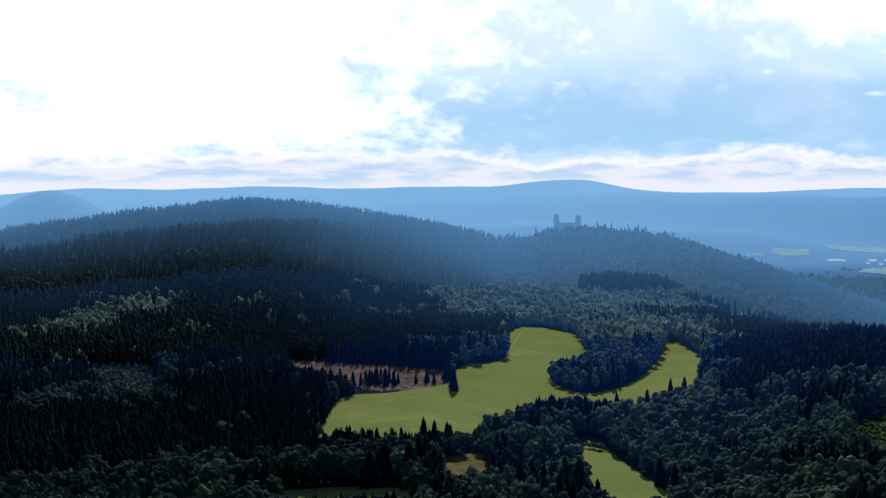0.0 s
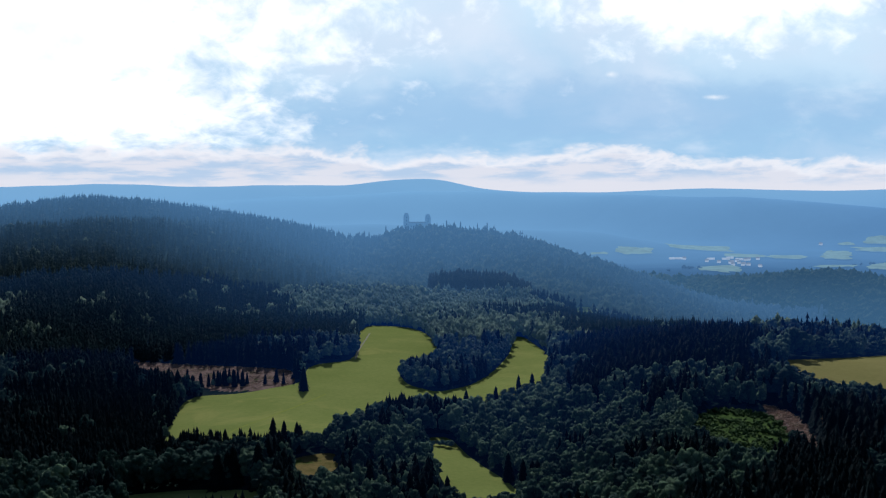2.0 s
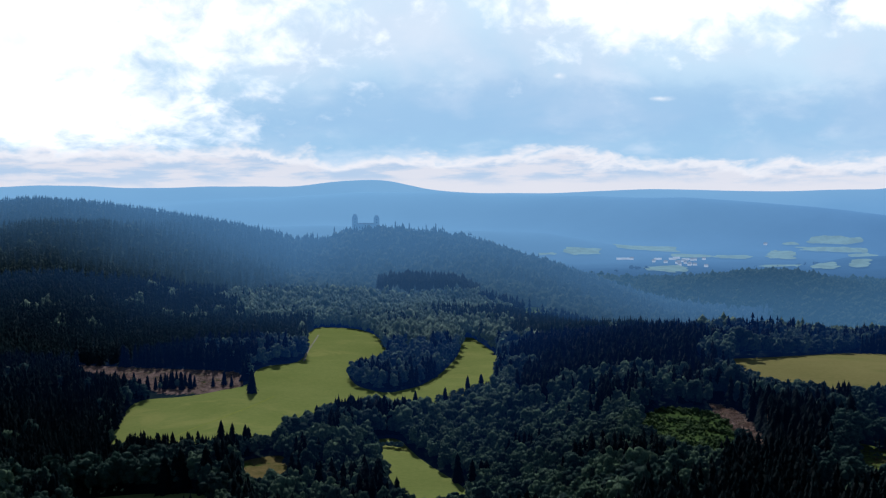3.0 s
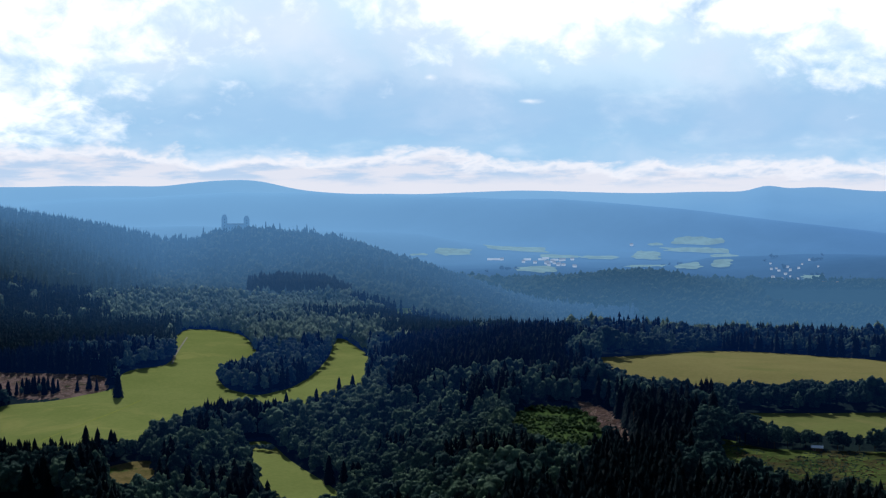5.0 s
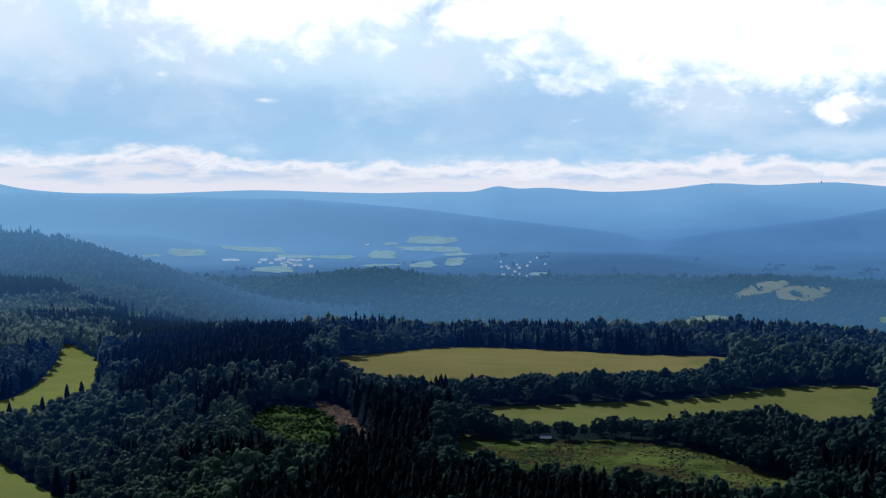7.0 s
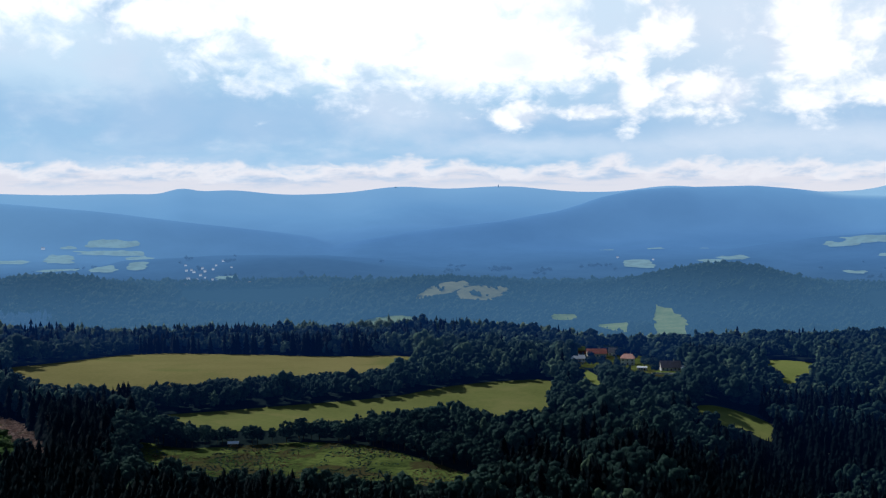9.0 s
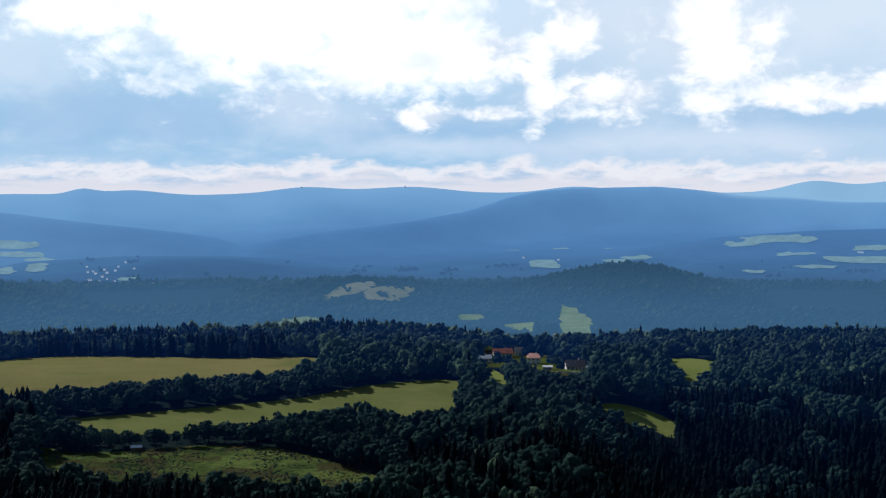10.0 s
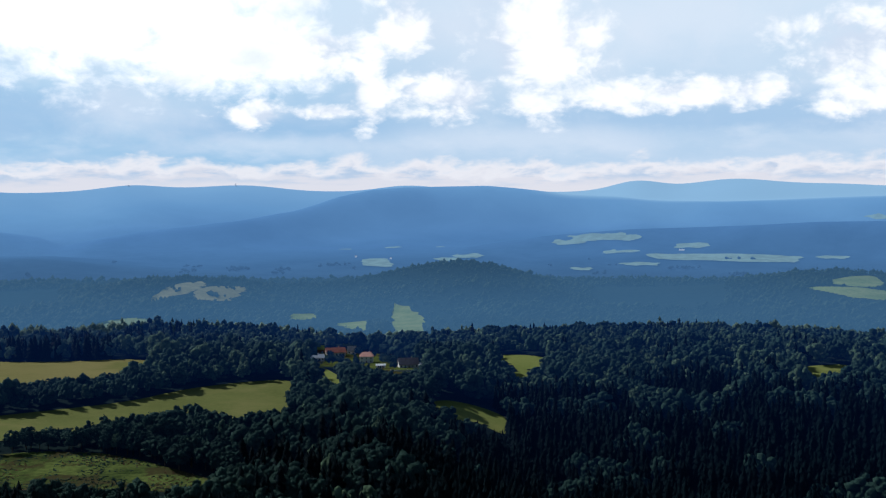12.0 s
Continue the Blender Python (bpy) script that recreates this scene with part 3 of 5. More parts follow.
def draped(name, outline, mat, cell=5.0, lift=0.25, skirt=0.0):
    """A sheet of turf laid on the land inside an outline; skirt carries it on, towards the lookout, under the trees that line it."""
    xs, ys = [p[0] for p in outline], [p[1] for p in outline]
    gx, gy = np.arange(min(xs) * (1 - skirt) - cell, max(xs) + 2 * cell, cell), np.arange(min(ys) * (1 - skirt) - cell, max(ys) + 2 * cell, cell)
    X, Y = np.meshgrid(gx, gy, indexing="ij")
    n, m = X.shape
    i = (np.arange(n - 1)[:, None] * m + np.arange(m - 1)[None]).ravel()
    quads = np.stack([i, i + m, i + m + 1, i + 1], 1)
    X, Y = X.ravel(), Y.ravel()
    cx, cy = X[quads].mean(1), Y[quads].mean(1)
    within = inside(cx, cy, outline)
    for k in range(1, 7):
        if skirt:
            within |= inside(cx * (1 + skirt * k / 6), cy * (1 + skirt * k / 6), outline)
    quads = quads[within]
    sides = np.concatenate([quads[:, [a, (a + 1) % 4]] for a in range(4)])
    key, count = np.unique(np.sort(sides, 1), axis=0, return_counts=True)
    rim = np.unique(key[count == 1])
    d, qx, qy = to_rim(X[rim], Y[rim], outline)
    near = d < cell * 1.2
    X[rim[near]], Y[rim[near]] = qx[near], qy[near]
    used, back = np.unique(quads, return_inverse=True)
    verts = np.stack([X[used], Y[used], height(X[used], Y[used]) + lift], 1)
    me = mesh_from(name, verts, back.reshape(-1, 4), mat)
    shade_smooth(me)
    return me


RIMS = {}
for name, (mat, label, outline) in OPEN.items():
    RIMS[name] = rounded(outline)
    tagged(new(name, draped(name, RIMS[name], mat, 4.0, 0.30 if mat in (MEADOW, DRY, OLIVE) else 0.12, 0.02 if mat in (MEADOW, DRY, OLIVE) else 0.006)), label, "field" if "field" in name else "clearing" if mat in (CUT, ROUGH) else "meadow", kind="structure")



def patch(az, half, near_r, far_r, rng):
    """A ragged field outline by bearing and range, for land seen across the valley."""
    out = []
    for k in range(14):
        u = 6.2832 * k / 14
        c, d = math.cos(u), math.sin(u)
        c, d = math.copysign(abs(c) ** 0.5, c), math.copysign(abs(d) ** 0.5, d)
        a = radians(az + half * c * rng.uniform(0.75, 1.1))
        r = (near_r + far_r) / 2 + (far_r - near_r) / 2 * d * rng.uniform(0.5, 1.25)
        out.append((r * math.sin(a), r * math.cos(a)))
    return out


rng = np.random.default_rng(3)
PASTURES = [(15.6, 0.92, 3579, 3672), (18.5, 1.54, 3650, 3804), (19.3, 0.96, 3130, 3330), (20.4, 0.97, 3530, 3630), (22.3, 0.9, 3515, 3605), (24.4, 0.68, 3540, 3760), (26.6, 1.29, 3828, 3886), (24.7, 0.39, 3817, 3853),
            (26.5, 1.53, 3720, 3800), (27.8, 0.58, 3620, 3720), (26.2, 0.58, 3230, 3373), (27.7, 0.51, 3250, 3370), (24.3, 0.9, 3300, 3380), (31.6, 0.56, 2965, 3054), (13.9, 0.44, 3570, 3604), (50.3, 0.79, 3270, 3490)]
PASTURES += [(51.0, 0.45, 3762, 3799), (53.5, 0.63, 3365, 3440), (54.5, 0.75, 3400, 3520), (58.9, 0.61, 3641, 3687), (60.4, 1.43, 3662, 3720), (61.0, 0.36, 3440, 3553), (59.6, 0.6, 3187, 3240), (48.8, 0.32, 3769, 3798), (53.3, 0.25, 3763, 3795),
             (62.3, 0.99, 3260, 3319), (66.0, 3.33, 3340, 3490), (59.4, 0.51, 3632, 3670), (61.1, 1.14, 3650, 3700), (61.6, 0.63, 3472, 3552), (64.6, 0.87, 3580, 3628), (70.6, 0.71, 3436, 3489), (72.6, 0.75, 4205, 4231)]
FAR_RIMS = []
for spot in PASTURES:
    FAR_RIMS.append(ragged(rounded(patch(*spot, rng)), 16, 9.0))
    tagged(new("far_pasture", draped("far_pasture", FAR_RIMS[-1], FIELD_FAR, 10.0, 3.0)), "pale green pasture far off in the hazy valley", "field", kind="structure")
# hay meadows on the low hills beyond the plateau
HANGING = {"tan_meadow": (STRAW_FAR, "straw-coloured mown field on a distant wooded hill", [(1468, 1761), (1574, 1820), (1730, 1886), (1639, 1790), (1568, 1772)]), "stubble_meadow": (STRAW_FAR, "pale stubble field with dark bushes on a distant hill", [(1582, 1764), (1784, 1817), (1715, 1754), (1591, 1685), (1553, 1716)]),
           "valley_meadow": (PASTURE_FAR, "light green meadow in the wooded valley", [(1612, 1430), (1650, 1409), (1663, 1394), (1554, 1308), (1565, 1354)]), "brook_meadow": (PASTURE_FAR, "curving light green meadow below the wooded hill", [(1269, 1653), (1310, 1668), (1347, 1639), (1361, 1596), (1305, 1514), (1282, 1538), (1293, 1602)]),
           "ledge_meadow": (PASTURE_FAR, "small green meadow ledge on a distant wooded hill", [(1625, 1563), (1701, 1558), (1653, 1517), (1609, 1532)]), "foot_meadow": (STRAW_FAR, "small straw-coloured field at a wooded hill's foot", [(1442, 1192), (1525, 1255), (1546, 1248), (1449, 1171)]),
           "steep_meadow": (PASTURE_FAR, "steep light green meadow on the wooded hill's flank", [(1816, 1473), (1806, 1442), (1747, 1352), (1691, 1299), (1520, 1171), (1460, 1166), (1465, 1194), (1573, 1272), (1720, 1392)]), "east_meadow": (PASTURE_FAR, "broad light green meadow on the valley's far side", [(2434, 868), (2495, 846), (2600, 830), (2476, 751), (2388, 788)]),
           "lower_east_meadow": (PASTURE_FAR, "pale green meadow strip on the valley's far side", [(2358, 888), (2347, 817), (2367, 718), (2307, 700), (2283, 774)]), "gap_meadow": (PASTURE_FAR, "sunlit meadow glimpsed behind the plateau's trees", [(743, 1865), (827, 1909), (854, 1857), (831, 1828), (763, 1853)])}
for name, (mat, label, outline) in HANGING.items():
    RIMS[name] = ragged(rounded(outline), 9, 7.0)
    tagged(new(name, draped(name, RIMS[name], mat, 5.0, 0.6, 0.012)), label, "meadow", kind="structure")

# ---- trees ----
def spruce_shape(rng, tiers, sprays, spread=0.17, base=0.08):
    """A spruce one metre high: skirts of drooping boughs one over the other, long and short by turns, shorter and steeper towards the tip."""
    v, f = [], []
    for i in range(tiers):
        h = base + (0.93 - base) * (i + rng.uniform(-0.2, 0.2)) / tiers
        reach = spread * (1 - h) ** 0.72 * rng.uniform(0.88, 1.1) + 0.012
        turn, o = rng.uniform(0, 6.3), len(v)
        v.append((rng.normal(0, 0.004), rng.normal(0, 0.004), min(1.0, h + 0.16 + 0.10 * (1 - h))))
        for k in range(sprays):
            a = turn + 6.283 * (k + rng.uniform(-0.25, 0.25)) / sprays
            q = reach * (rng.uniform(0.95, 1.25) if k % 2 else rng.uniform(0.5, 0.75))
            v.append((q * math.cos(a), q * math.sin(a), h - q * (0.55 if k % 2 else 0.25) * rng.uniform(0.6, 1.2)))
            f.append((o, o + 1 + k, o + 1 + (k + 1) % sprays))
    o = len(v)
    v += [(0, 0, 1.0), (0.016, 0, 0.86), (-0.008, 0.014, 0.86), (-0.008, -0.014, 0.86)]
    f += [(o, o + 1, o + 2), (o, o + 2, o + 3), (o, o + 3, o + 1)]
    return np.array(v), np.array(f)


PLAIN = ((1, 0, 0), (-1, 0, 0), (0, 1, 0), (0, -1, 0), (0, 0, 1.15), (0, 0, -1.1)), ((0, 2, 4), (2, 1, 4), (1, 3, 4), (3, 0, 4), (2, 0, 5), (1, 2, 5), (3, 1, 5), (0, 3, 5))
belt = [(0.894 * math.cos(0.6283 * k), 0.894 * math.sin(0.6283 * k), 0.447 if k % 2 == 0 else -0.447) for k in range(10)]
DOME = tuple(belt) + ((0, 0, 1),), tuple((k, (k + 2) % 10, (k + 1) % 10) if k % 2 else (k, (k + 1) % 10, (k + 2) % 10) for k in range(10)) + tuple((k, (k + 2) % 10, 10) for k in range(0, 10, 2))


def leafy_shape(rng, clumps, leaves, wide=0.32, size=0.05, long=0.40):
    """A broadleaf tree one metre high: an uneven crown of large and small leaf clumps on a few boughs, gaps between them, and loose leaf sprays on the rim."""
    v, f = [], []
    middle = 0.55
    start = rng.uniform(0, 6.28)
    boughs = [np.array((math.cos(start + 2.4 * k), math.sin(start + 2.4 * k), rng.uniform(-0.5, 0.8))) for k in range(3)] + [np.array((rng.normal(0, 0.3), rng.normal(0, 0.3), 1.0))]
    boughs = [p / np.linalg.norm(p) for p in boughs]
    shape = DOME if clumps > 5 else PLAIN

    def knob(c, w, tall):
        o = len(v)
        heart, sides = shape
        v.extend(tuple(c + w * np.array(p) * (1, 1, tall) * rng.uniform(0.70, 1.28)) for p in heart)
        f.extend((o + p, o + q, o + r) for p, q, r in sides)

    knob(np.array((0, 0, middle - 0.06)), wide * 0.55, long * 0.92 / (wide * 0.55) * 0.8)
    for i in range(clumps):
        e = 0.96 - 1.75 * (i + rng.uniform(0.1, 0.9)) / clumps
        a = start + 2.39996 * i + rng.uniform(-0.8, 0.8)
        flat = math.sqrt(max(0.02, 1 - e * e))
        n = np.array((flat * math.cos(a), flat * math.sin(a), e))
        reach = max(float(n @ p) for p in boughs)
        out = min(0.40 + 0.50 * reach * reach + rng.uniform(-0.10, 0.12), 0.92 - 0.16 * max(e, 0))
        c = np.array((0, 0, middle)) + n * np.array((wide, wide, long)) * out
        w = (wide * wide * long) ** (1 / 3) * 1.35 / math.sqrt(clumps) * rng.uniform(0.60, 1.25) * (1.1 - 0.20 * max(e, 0))
        knob(c, w, rng.uniform(0.8, 1.35))
        for _ in range(leaves):
            d = n + rng.normal(size=3) * 0.8
            d /= np.linalg.norm(d)
            p = c + d * w * rng.uniform(0.8, 1.15)
            u = np.cross(d, rng.normal(size=3))
            u /= np.linalg.norm(u)
            s = d * rng.uniform(0.2, 0.9) + np.cross(d, u)
            k = size * rng.uniform(0.6, 1.3)
            o = len(v)
            v.extend((tuple(p + u * k * 0.5), tuple(p - u * k * 0.5), tuple(p + s * k)))
            f.append((o, o + 1, o + 2))
    return np.array(v), np.array(f)


def stand(name, label, category, mat, shapes, places, tall, wide, rng, simple=0):
    """Many trees grown into one mesh, from a few shapes, each turned, sized and toned on its own; the last shapes are simple ones for the distance."""
    if not len(places):
        return
    X, Y = places.T
    Z = height(X, Y) - 0.4
    pick = rng.integers(0, len(shapes) - simple, len(X))
    if simple:
        pick = np.where(np.hypot(X, Y) > 800, rng.integers(len(shapes) - simple, len(shapes), len(X)), pick)
    turn, tone = rng.uniform(0, 6.283, len(X)), rng.uniform(0, 1, len(X))
    lean = rng.normal(0, 0.02, (len(X), 2))
    V, F, T, o = [], [], [], 0
    for s, (v, f) in enumerate(shapes):
        m = np.nonzero(pick == s)[0]
        if not len(m):
            continue
        c, d = np.cos(turn[m])[:, None], np.sin(turn[m])[:, None]
        h, w = tall[m][:, None], (tall[m] * wide[m])[:, None]
        x, y, z = v[:, 0][None], v[:, 1][None], v[:, 2][None]
        P = np.stack([X[m][:, None] + w * (c * x - d * y) + lean[m][:, :1] * h * z, Y[m][:, None] + w * (d * x + c * y) + lean[m][:, 1:] * h * z, Z[m][:, None] + h * z], -1)
        V.append(P.reshape(-1, 3))
        F.append((f[None] + (o + np.arange(len(m))[:, None, None] * len(v))).reshape(-1, 3))
        T.append(np.repeat(tone[m], len(v)))
        o += P.shape[0] * P.shape[1]
    me = mesh_from(name, np.concatenate(V), np.concatenate(F), mat, np.concatenate(T))
    shade_smooth(me)
    return tagged(new(name, me), label, category, kind="stuff")


def scatter(r0, r1, a0, a1, space, rng):
    """Jittered places over a sector of the land."""
    g = np.arange(-r1, r1, space)
    X, Y = np.meshgrid(g, g)
    X, Y = (X + rng.uniform(-0.7, 0.7, X.shape) * space).ravel(), (Y + rng.uniform(-0.7, 0.7, Y.shape) * space).ravel()
    r, a = np.hypot(X, Y), np.degrees(np.arctan2(X, Y))
    k = (r > r0) & (r < r1) & (a > a0) & (a < a1)
    return np.stack([X[k], Y[k]], 1)


OVERLOOKED = ("hamlet_green", "gap_meadow", "brook_meadow", "foot_meadow", "lane_meadow", "orchard_glade", "slope_glade")

# how far trees must keep each field open to the camera
VIEW = {"hamlet_green": 0.85, "slope_glade": 0.75, "orchard_glade": 0.8, "lane_meadow": 0.85, "lower_field": 0.86, "upper_field": 0.64, "rough_field": 0.85, "glade": 0.8}


def keeps_fields_visible(places, tall, names=None):
    """False for trees that would stand on open land, or so tall before it that they would hide it from the camera."""
    ok = np.ones(len(places), bool)
    drop = EYE - height(*places.T)
    uneven = 1 + 0.42 * ripple(*places.T, 12, 5.0)
    yield_to = 0.52 + 0.18 * ripple(*places.T, 9, 5.0)
    for name in names or RIMS:
        rim = np.array(RIMS[name])
        for reach in np.linspace(0, 1, 13 if name in OVERLOOKED else 7):
            k = 1 + reach * (VIEW[name] * uneven if name in VIEW else 1.05 if name in OVERLOOKED else yield_to) * tall / np.maximum(drop - tall, 20)
            x, y = places[:, 0] * k, places[:, 1] * k
            m = np.nonzero((x > rim[:, 0].min()) & (x < rim[:, 0].max()) & (y > rim[:, 1].min()) & (y < rim[:, 1].max()))[0]
            ok[m] &= ~inside(x[m], y[m], RIMS[name])
    return ok


def fitted(places, tall, names=None, least=4.5):
    """Trees as tall as the camera's view of open land allows: full grown in the wood, lower before fields."""
    best = np.zeros(len(places))
    for share in (1.0, 0.85, 0.7, 0.55, 0.4, 0.28):
        todo = np.nonzero(best == 0)[0]
        good = keeps_fields_visible(places[todo], tall[todo] * share, names)
        best[todo[good]] = tall[todo[good]] * share
    return np.where(best < least, 0, best)


def compartment(x, y, size, seed):
    """A random number for each forest compartment, blocks with wavering edges."""
    u = (x + 0.35 * y + 22 * ripple(x, y, 70, seed)) / size
    v = (y - 0.25 * x + 22 * ripple(y, x, 60, seed + 2)) / (size * 1.3)
    h = np.sin(np.floor(u) * 127.1 + np.floor(v) * 311.7 + seed * 74.7) * 43758.5453
    return h - np.floor(h)


rng = np.random.default_rng(7)
SPRUCES = [spruce_shape(rng, 6, 8, 0.19) for _ in range(8)]
SPRUCES_MID = [spruce_shape(rng, 4, 8, 0.18) for _ in range(8)]
SPRUCES_LOW = [spruce_shape(rng, 4, 6, 0.17) for _ in range(6)]
SPRUCES_FAR = [spruce_shape(rng, 2, 6, 0.18) for _ in range(6)]
LEAFY = [leafy_shape(rng, 14, 1, wide=w, long=0.44) for w in (0.20, 0.24, 0.28, 0.33) * 3]
LEAFY_WIDE = [leafy_shape(rng, 26, 1, wide=w, long=0.40) for w in (0.32, 0.37, 0.42) * 3]
LEAFY += [leafy_shape(rng, 8, 1, wide=w, long=0.43) for w in (0.21, 0.26, 0.32) * 3]
LEAFY_WIDE += [leafy_shape(rng, 18, 1, wide=w, long=0.40) for w in (0.32, 0.37, 0.42) * 3]
LEAFY_MID = [leafy_shape(rng, 5, 2, wide=w, size=0.06, long=0.44) for w in (0.22, 0.26, 0.31) * 3]
LEAFY_LOW = [leafy_shape(rng, 3, 1, wide=0.34, size=0.09) for _ in range(8)]
LEAFY_FAR = [leafy_shape(rng, 2, 0, wide=0.36) for _ in range(8)]


def conifer_share(x, y):
    """How much of the wood is spruce, by place."""
    r, a = np.hypot(x, y), np.degrees(np.arctan2(x, y))
    a, r = a + 1.3 * ripple(x, y, 55, 7.0), r + 35 * ripple(x, y, 70, 9.0)
    s = 0.95 * (1 - smooth(-2, 2, a)) + 0.24 * smooth(-2, 2, a)
    s = np.where((a < -1) & (r < 790), 0.10, s)
    s = np.where((a < 4) & (r > 1230), 0.92, s)
    s = np.where((a > 0) & (a < 13) & (r > 1400), 0.10, s)
    s = np.maximum(s, 0.99 * smooth(12.0, 13.2, a + (r - 1150) / 400) * (1 - smooth(20.5, 22, a)) * smooth(850, 900, r))
    s = np.where(a > 26, 0.10, s)
    s = np.where((a > 22) & (r > 1000), 0.30, s)
    s = np.where((a > 18) & (a < 44) & (r < 512), 0.95, s)
    s = np.where((a > 22.5) & (a < 26.5) & (r < 760), 0.93, s)
    # near east: dark spruces added in place of the shade on that slope
    s = np.where(a > 44, 0.06 + 0.55 * (1 - smooth(560, 660, r)) + 0.75 * smooth(51, 56, a) * (1 - smooth(760, 980, r)), s)
    s = np.where((a > 27) & (a < 45) & (r > 540) & (r < 1000), -0.4, s)
    for px, py, wide in ((-274, 1070, 42), (-351, 1400, 45), (-400, 1345, 40), (-324, 984, 30), (-250, 1120, 22)):
        s = s - 0.85 * bell(np.hypot(x - px, (y - py) * 0.6), 0, wide)
    return np.clip(s + 0.22 * (compartment(x, y, 90, 3.0) - 0.5) + 0.2 * ripple(x, y, 45, 4.0), 0.0, 1.0)


def grow(places, mean, spread, low, high, rng):
    """Heights: by compartment, and from tree to tree."""
    x, y = places.T
    r, a = np.hypot(x, y), np.degrees(np.arctan2(x, y))
    # trees behind the plateau and hamlet are lowered to fit the camera's view
    mean = mean * (1 - 0.32 * smooth(38, 45, a) * smooth(940, 1020, r) - 0.13 * smooth(20, 24, a) * (1 - smooth(38, 45, a)) * smooth(1020, 1080, r))
    return (mean * (0.72 + 0.45 * compartment(x, y, 120, 1.0)) + rng.normal(0, spread, len(places))).clip(low, high)


# the woods in front
def in_front(places):
    r, a = np.hypot(*places.T), np.degrees(np.arctan2(*places.T))
    return places[~((a > 21) & (r > 1290))]


def by_groups(places):
    """A random number from 0 to 1 for each place that goes by groups of trees rather than tree by tree."""
    return 0.72 * compartment(*places.T, 26, 12.0) + 0.28 * rng.uniform(size=len(places))


needle = in_front(scatter(430, 1650, -21.5, 75.5, 6.3, rng))
needle = needle[by_groups(needle) < conifer_share(*needle.T)]
leafy = in_front(scatter(430, 1650, -21.5, 75.5, 7.2, rng))
leafy = leafy[by_groups(leafy) > conifer_share(*leafy.T)]
needle_tall = fitted(needle, grow(needle, 22, 1.7, 7, 31, rng))
leafy_tall = fitted(leafy, grow(leafy, 17.0, 2.6, 6, 27, rng))
needle, needle_tall = needle[needle_tall > 0], needle_tall[needle_tall > 0]
leafy, leafy_tall = leafy[leafy_tall > 0], leafy_tall[leafy_tall > 0]


def by_fields(places, reach, most):
    """The trees nearest to the lookout that line the open land, to be built one by one."""
    d = np.full(len(places), 1e9)
    for name in OPEN:
        d = np.minimum(d, to_rim(*places.T.copy(), RIMS[name])[0])
    r = np.hypot(*places.T)
    order = np.argsort(r + 1e6 * ((d > reach) | (r > 1080)))[:most]
    d = np.where(r > 1080, 1e9, d)
    pick = np.zeros(len(places), bool)
    pick[order[d[order] <= reach]] = True
    return pick


lone_needle, lone_leafy = by_fields(needle, 14, 90), by_fields(leafy, 22, 200)
needle_wide = rng.uniform(0.85, 1.25, len(needle))
leafy_wide = rng.uniform(0.72, 1.15, len(leafy)) * np.clip(15 / leafy_tall, 0.9, 1.4)
a_leafy = np.degrees(np.arctan2(*leafy.T))
# darker leaves are put near, west and east, where woods look shaded
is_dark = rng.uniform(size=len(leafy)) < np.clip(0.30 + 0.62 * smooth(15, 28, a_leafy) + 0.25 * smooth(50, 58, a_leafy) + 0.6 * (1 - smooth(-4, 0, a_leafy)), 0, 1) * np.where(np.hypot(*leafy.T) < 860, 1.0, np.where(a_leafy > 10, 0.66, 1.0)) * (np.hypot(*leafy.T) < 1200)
is_old = rng.uniform(size=len(leafy)) < 0.2 + 0.62 * smooth(40, 46, a_leafy)
# old trees stand wider apart
kept = ~(is_old & is_dark) | (rng.uniform(size=len(leafy)) < 0.50) | lone_leafy
leafy, leafy_tall, leafy_wide, a_leafy, is_dark, is_old, lone_leafy = (q[kept] for q in (leafy, leafy_tall, leafy_wide, a_leafy, is_dark, is_old, lone_leafy))
leafy_tall = np.where(is_old & is_dark, leafy_tall * 1.12, leafy_tall)
leafy_wide = np.where(is_old & is_dark, leafy_wide * 1.30, leafy_wide)
up_n, up_l = np.hypot(*needle.T) > 1200, np.hypot(*leafy.T) > 1200
for name, label, mat, m in (("spruce_forest", "dense dark green spruce forest on the slopes, darkened as in shade", SPRUCE, ~up_n), ("hillside_spruce_forest", "spruce forest rising behind the clearing, painted with blue haze", SPRUCE_UP, up_n)):
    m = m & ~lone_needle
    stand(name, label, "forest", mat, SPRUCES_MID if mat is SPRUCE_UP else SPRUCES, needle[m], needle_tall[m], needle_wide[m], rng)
for name, label, mat, m in (("broadleaf_wood", "mixed broadleaf woodland with rounded grey-green crowns", LEAF, ~up_l), ("shady_broadleaf_wood", "deep green broadleaf woodland with dense round crowns, darkened as in shade", LEAF_DARK, ~up_l), ("old_broadleaf_wood", "old broadleaf wood with broad dark rounded crowns", LEAF_DARK, ~up_l), ("hillside_broadleaf_wood", "pale grey-green birch and broadleaf wood behind the meadow", LEAF_UP, up_l)):
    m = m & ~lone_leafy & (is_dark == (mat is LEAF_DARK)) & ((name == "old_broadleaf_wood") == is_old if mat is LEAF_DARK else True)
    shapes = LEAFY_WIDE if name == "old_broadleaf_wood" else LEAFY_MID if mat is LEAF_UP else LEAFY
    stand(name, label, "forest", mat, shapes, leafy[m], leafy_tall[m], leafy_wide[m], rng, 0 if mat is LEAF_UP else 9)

# young regrowth in the old clearing
young = scatter(560, 800, 17, 24, 3.0, rng)
young = young[inside(*young.T, RIMS["brush"]) & (ripple(*young.T, 9, 2.0) > -0.45)]
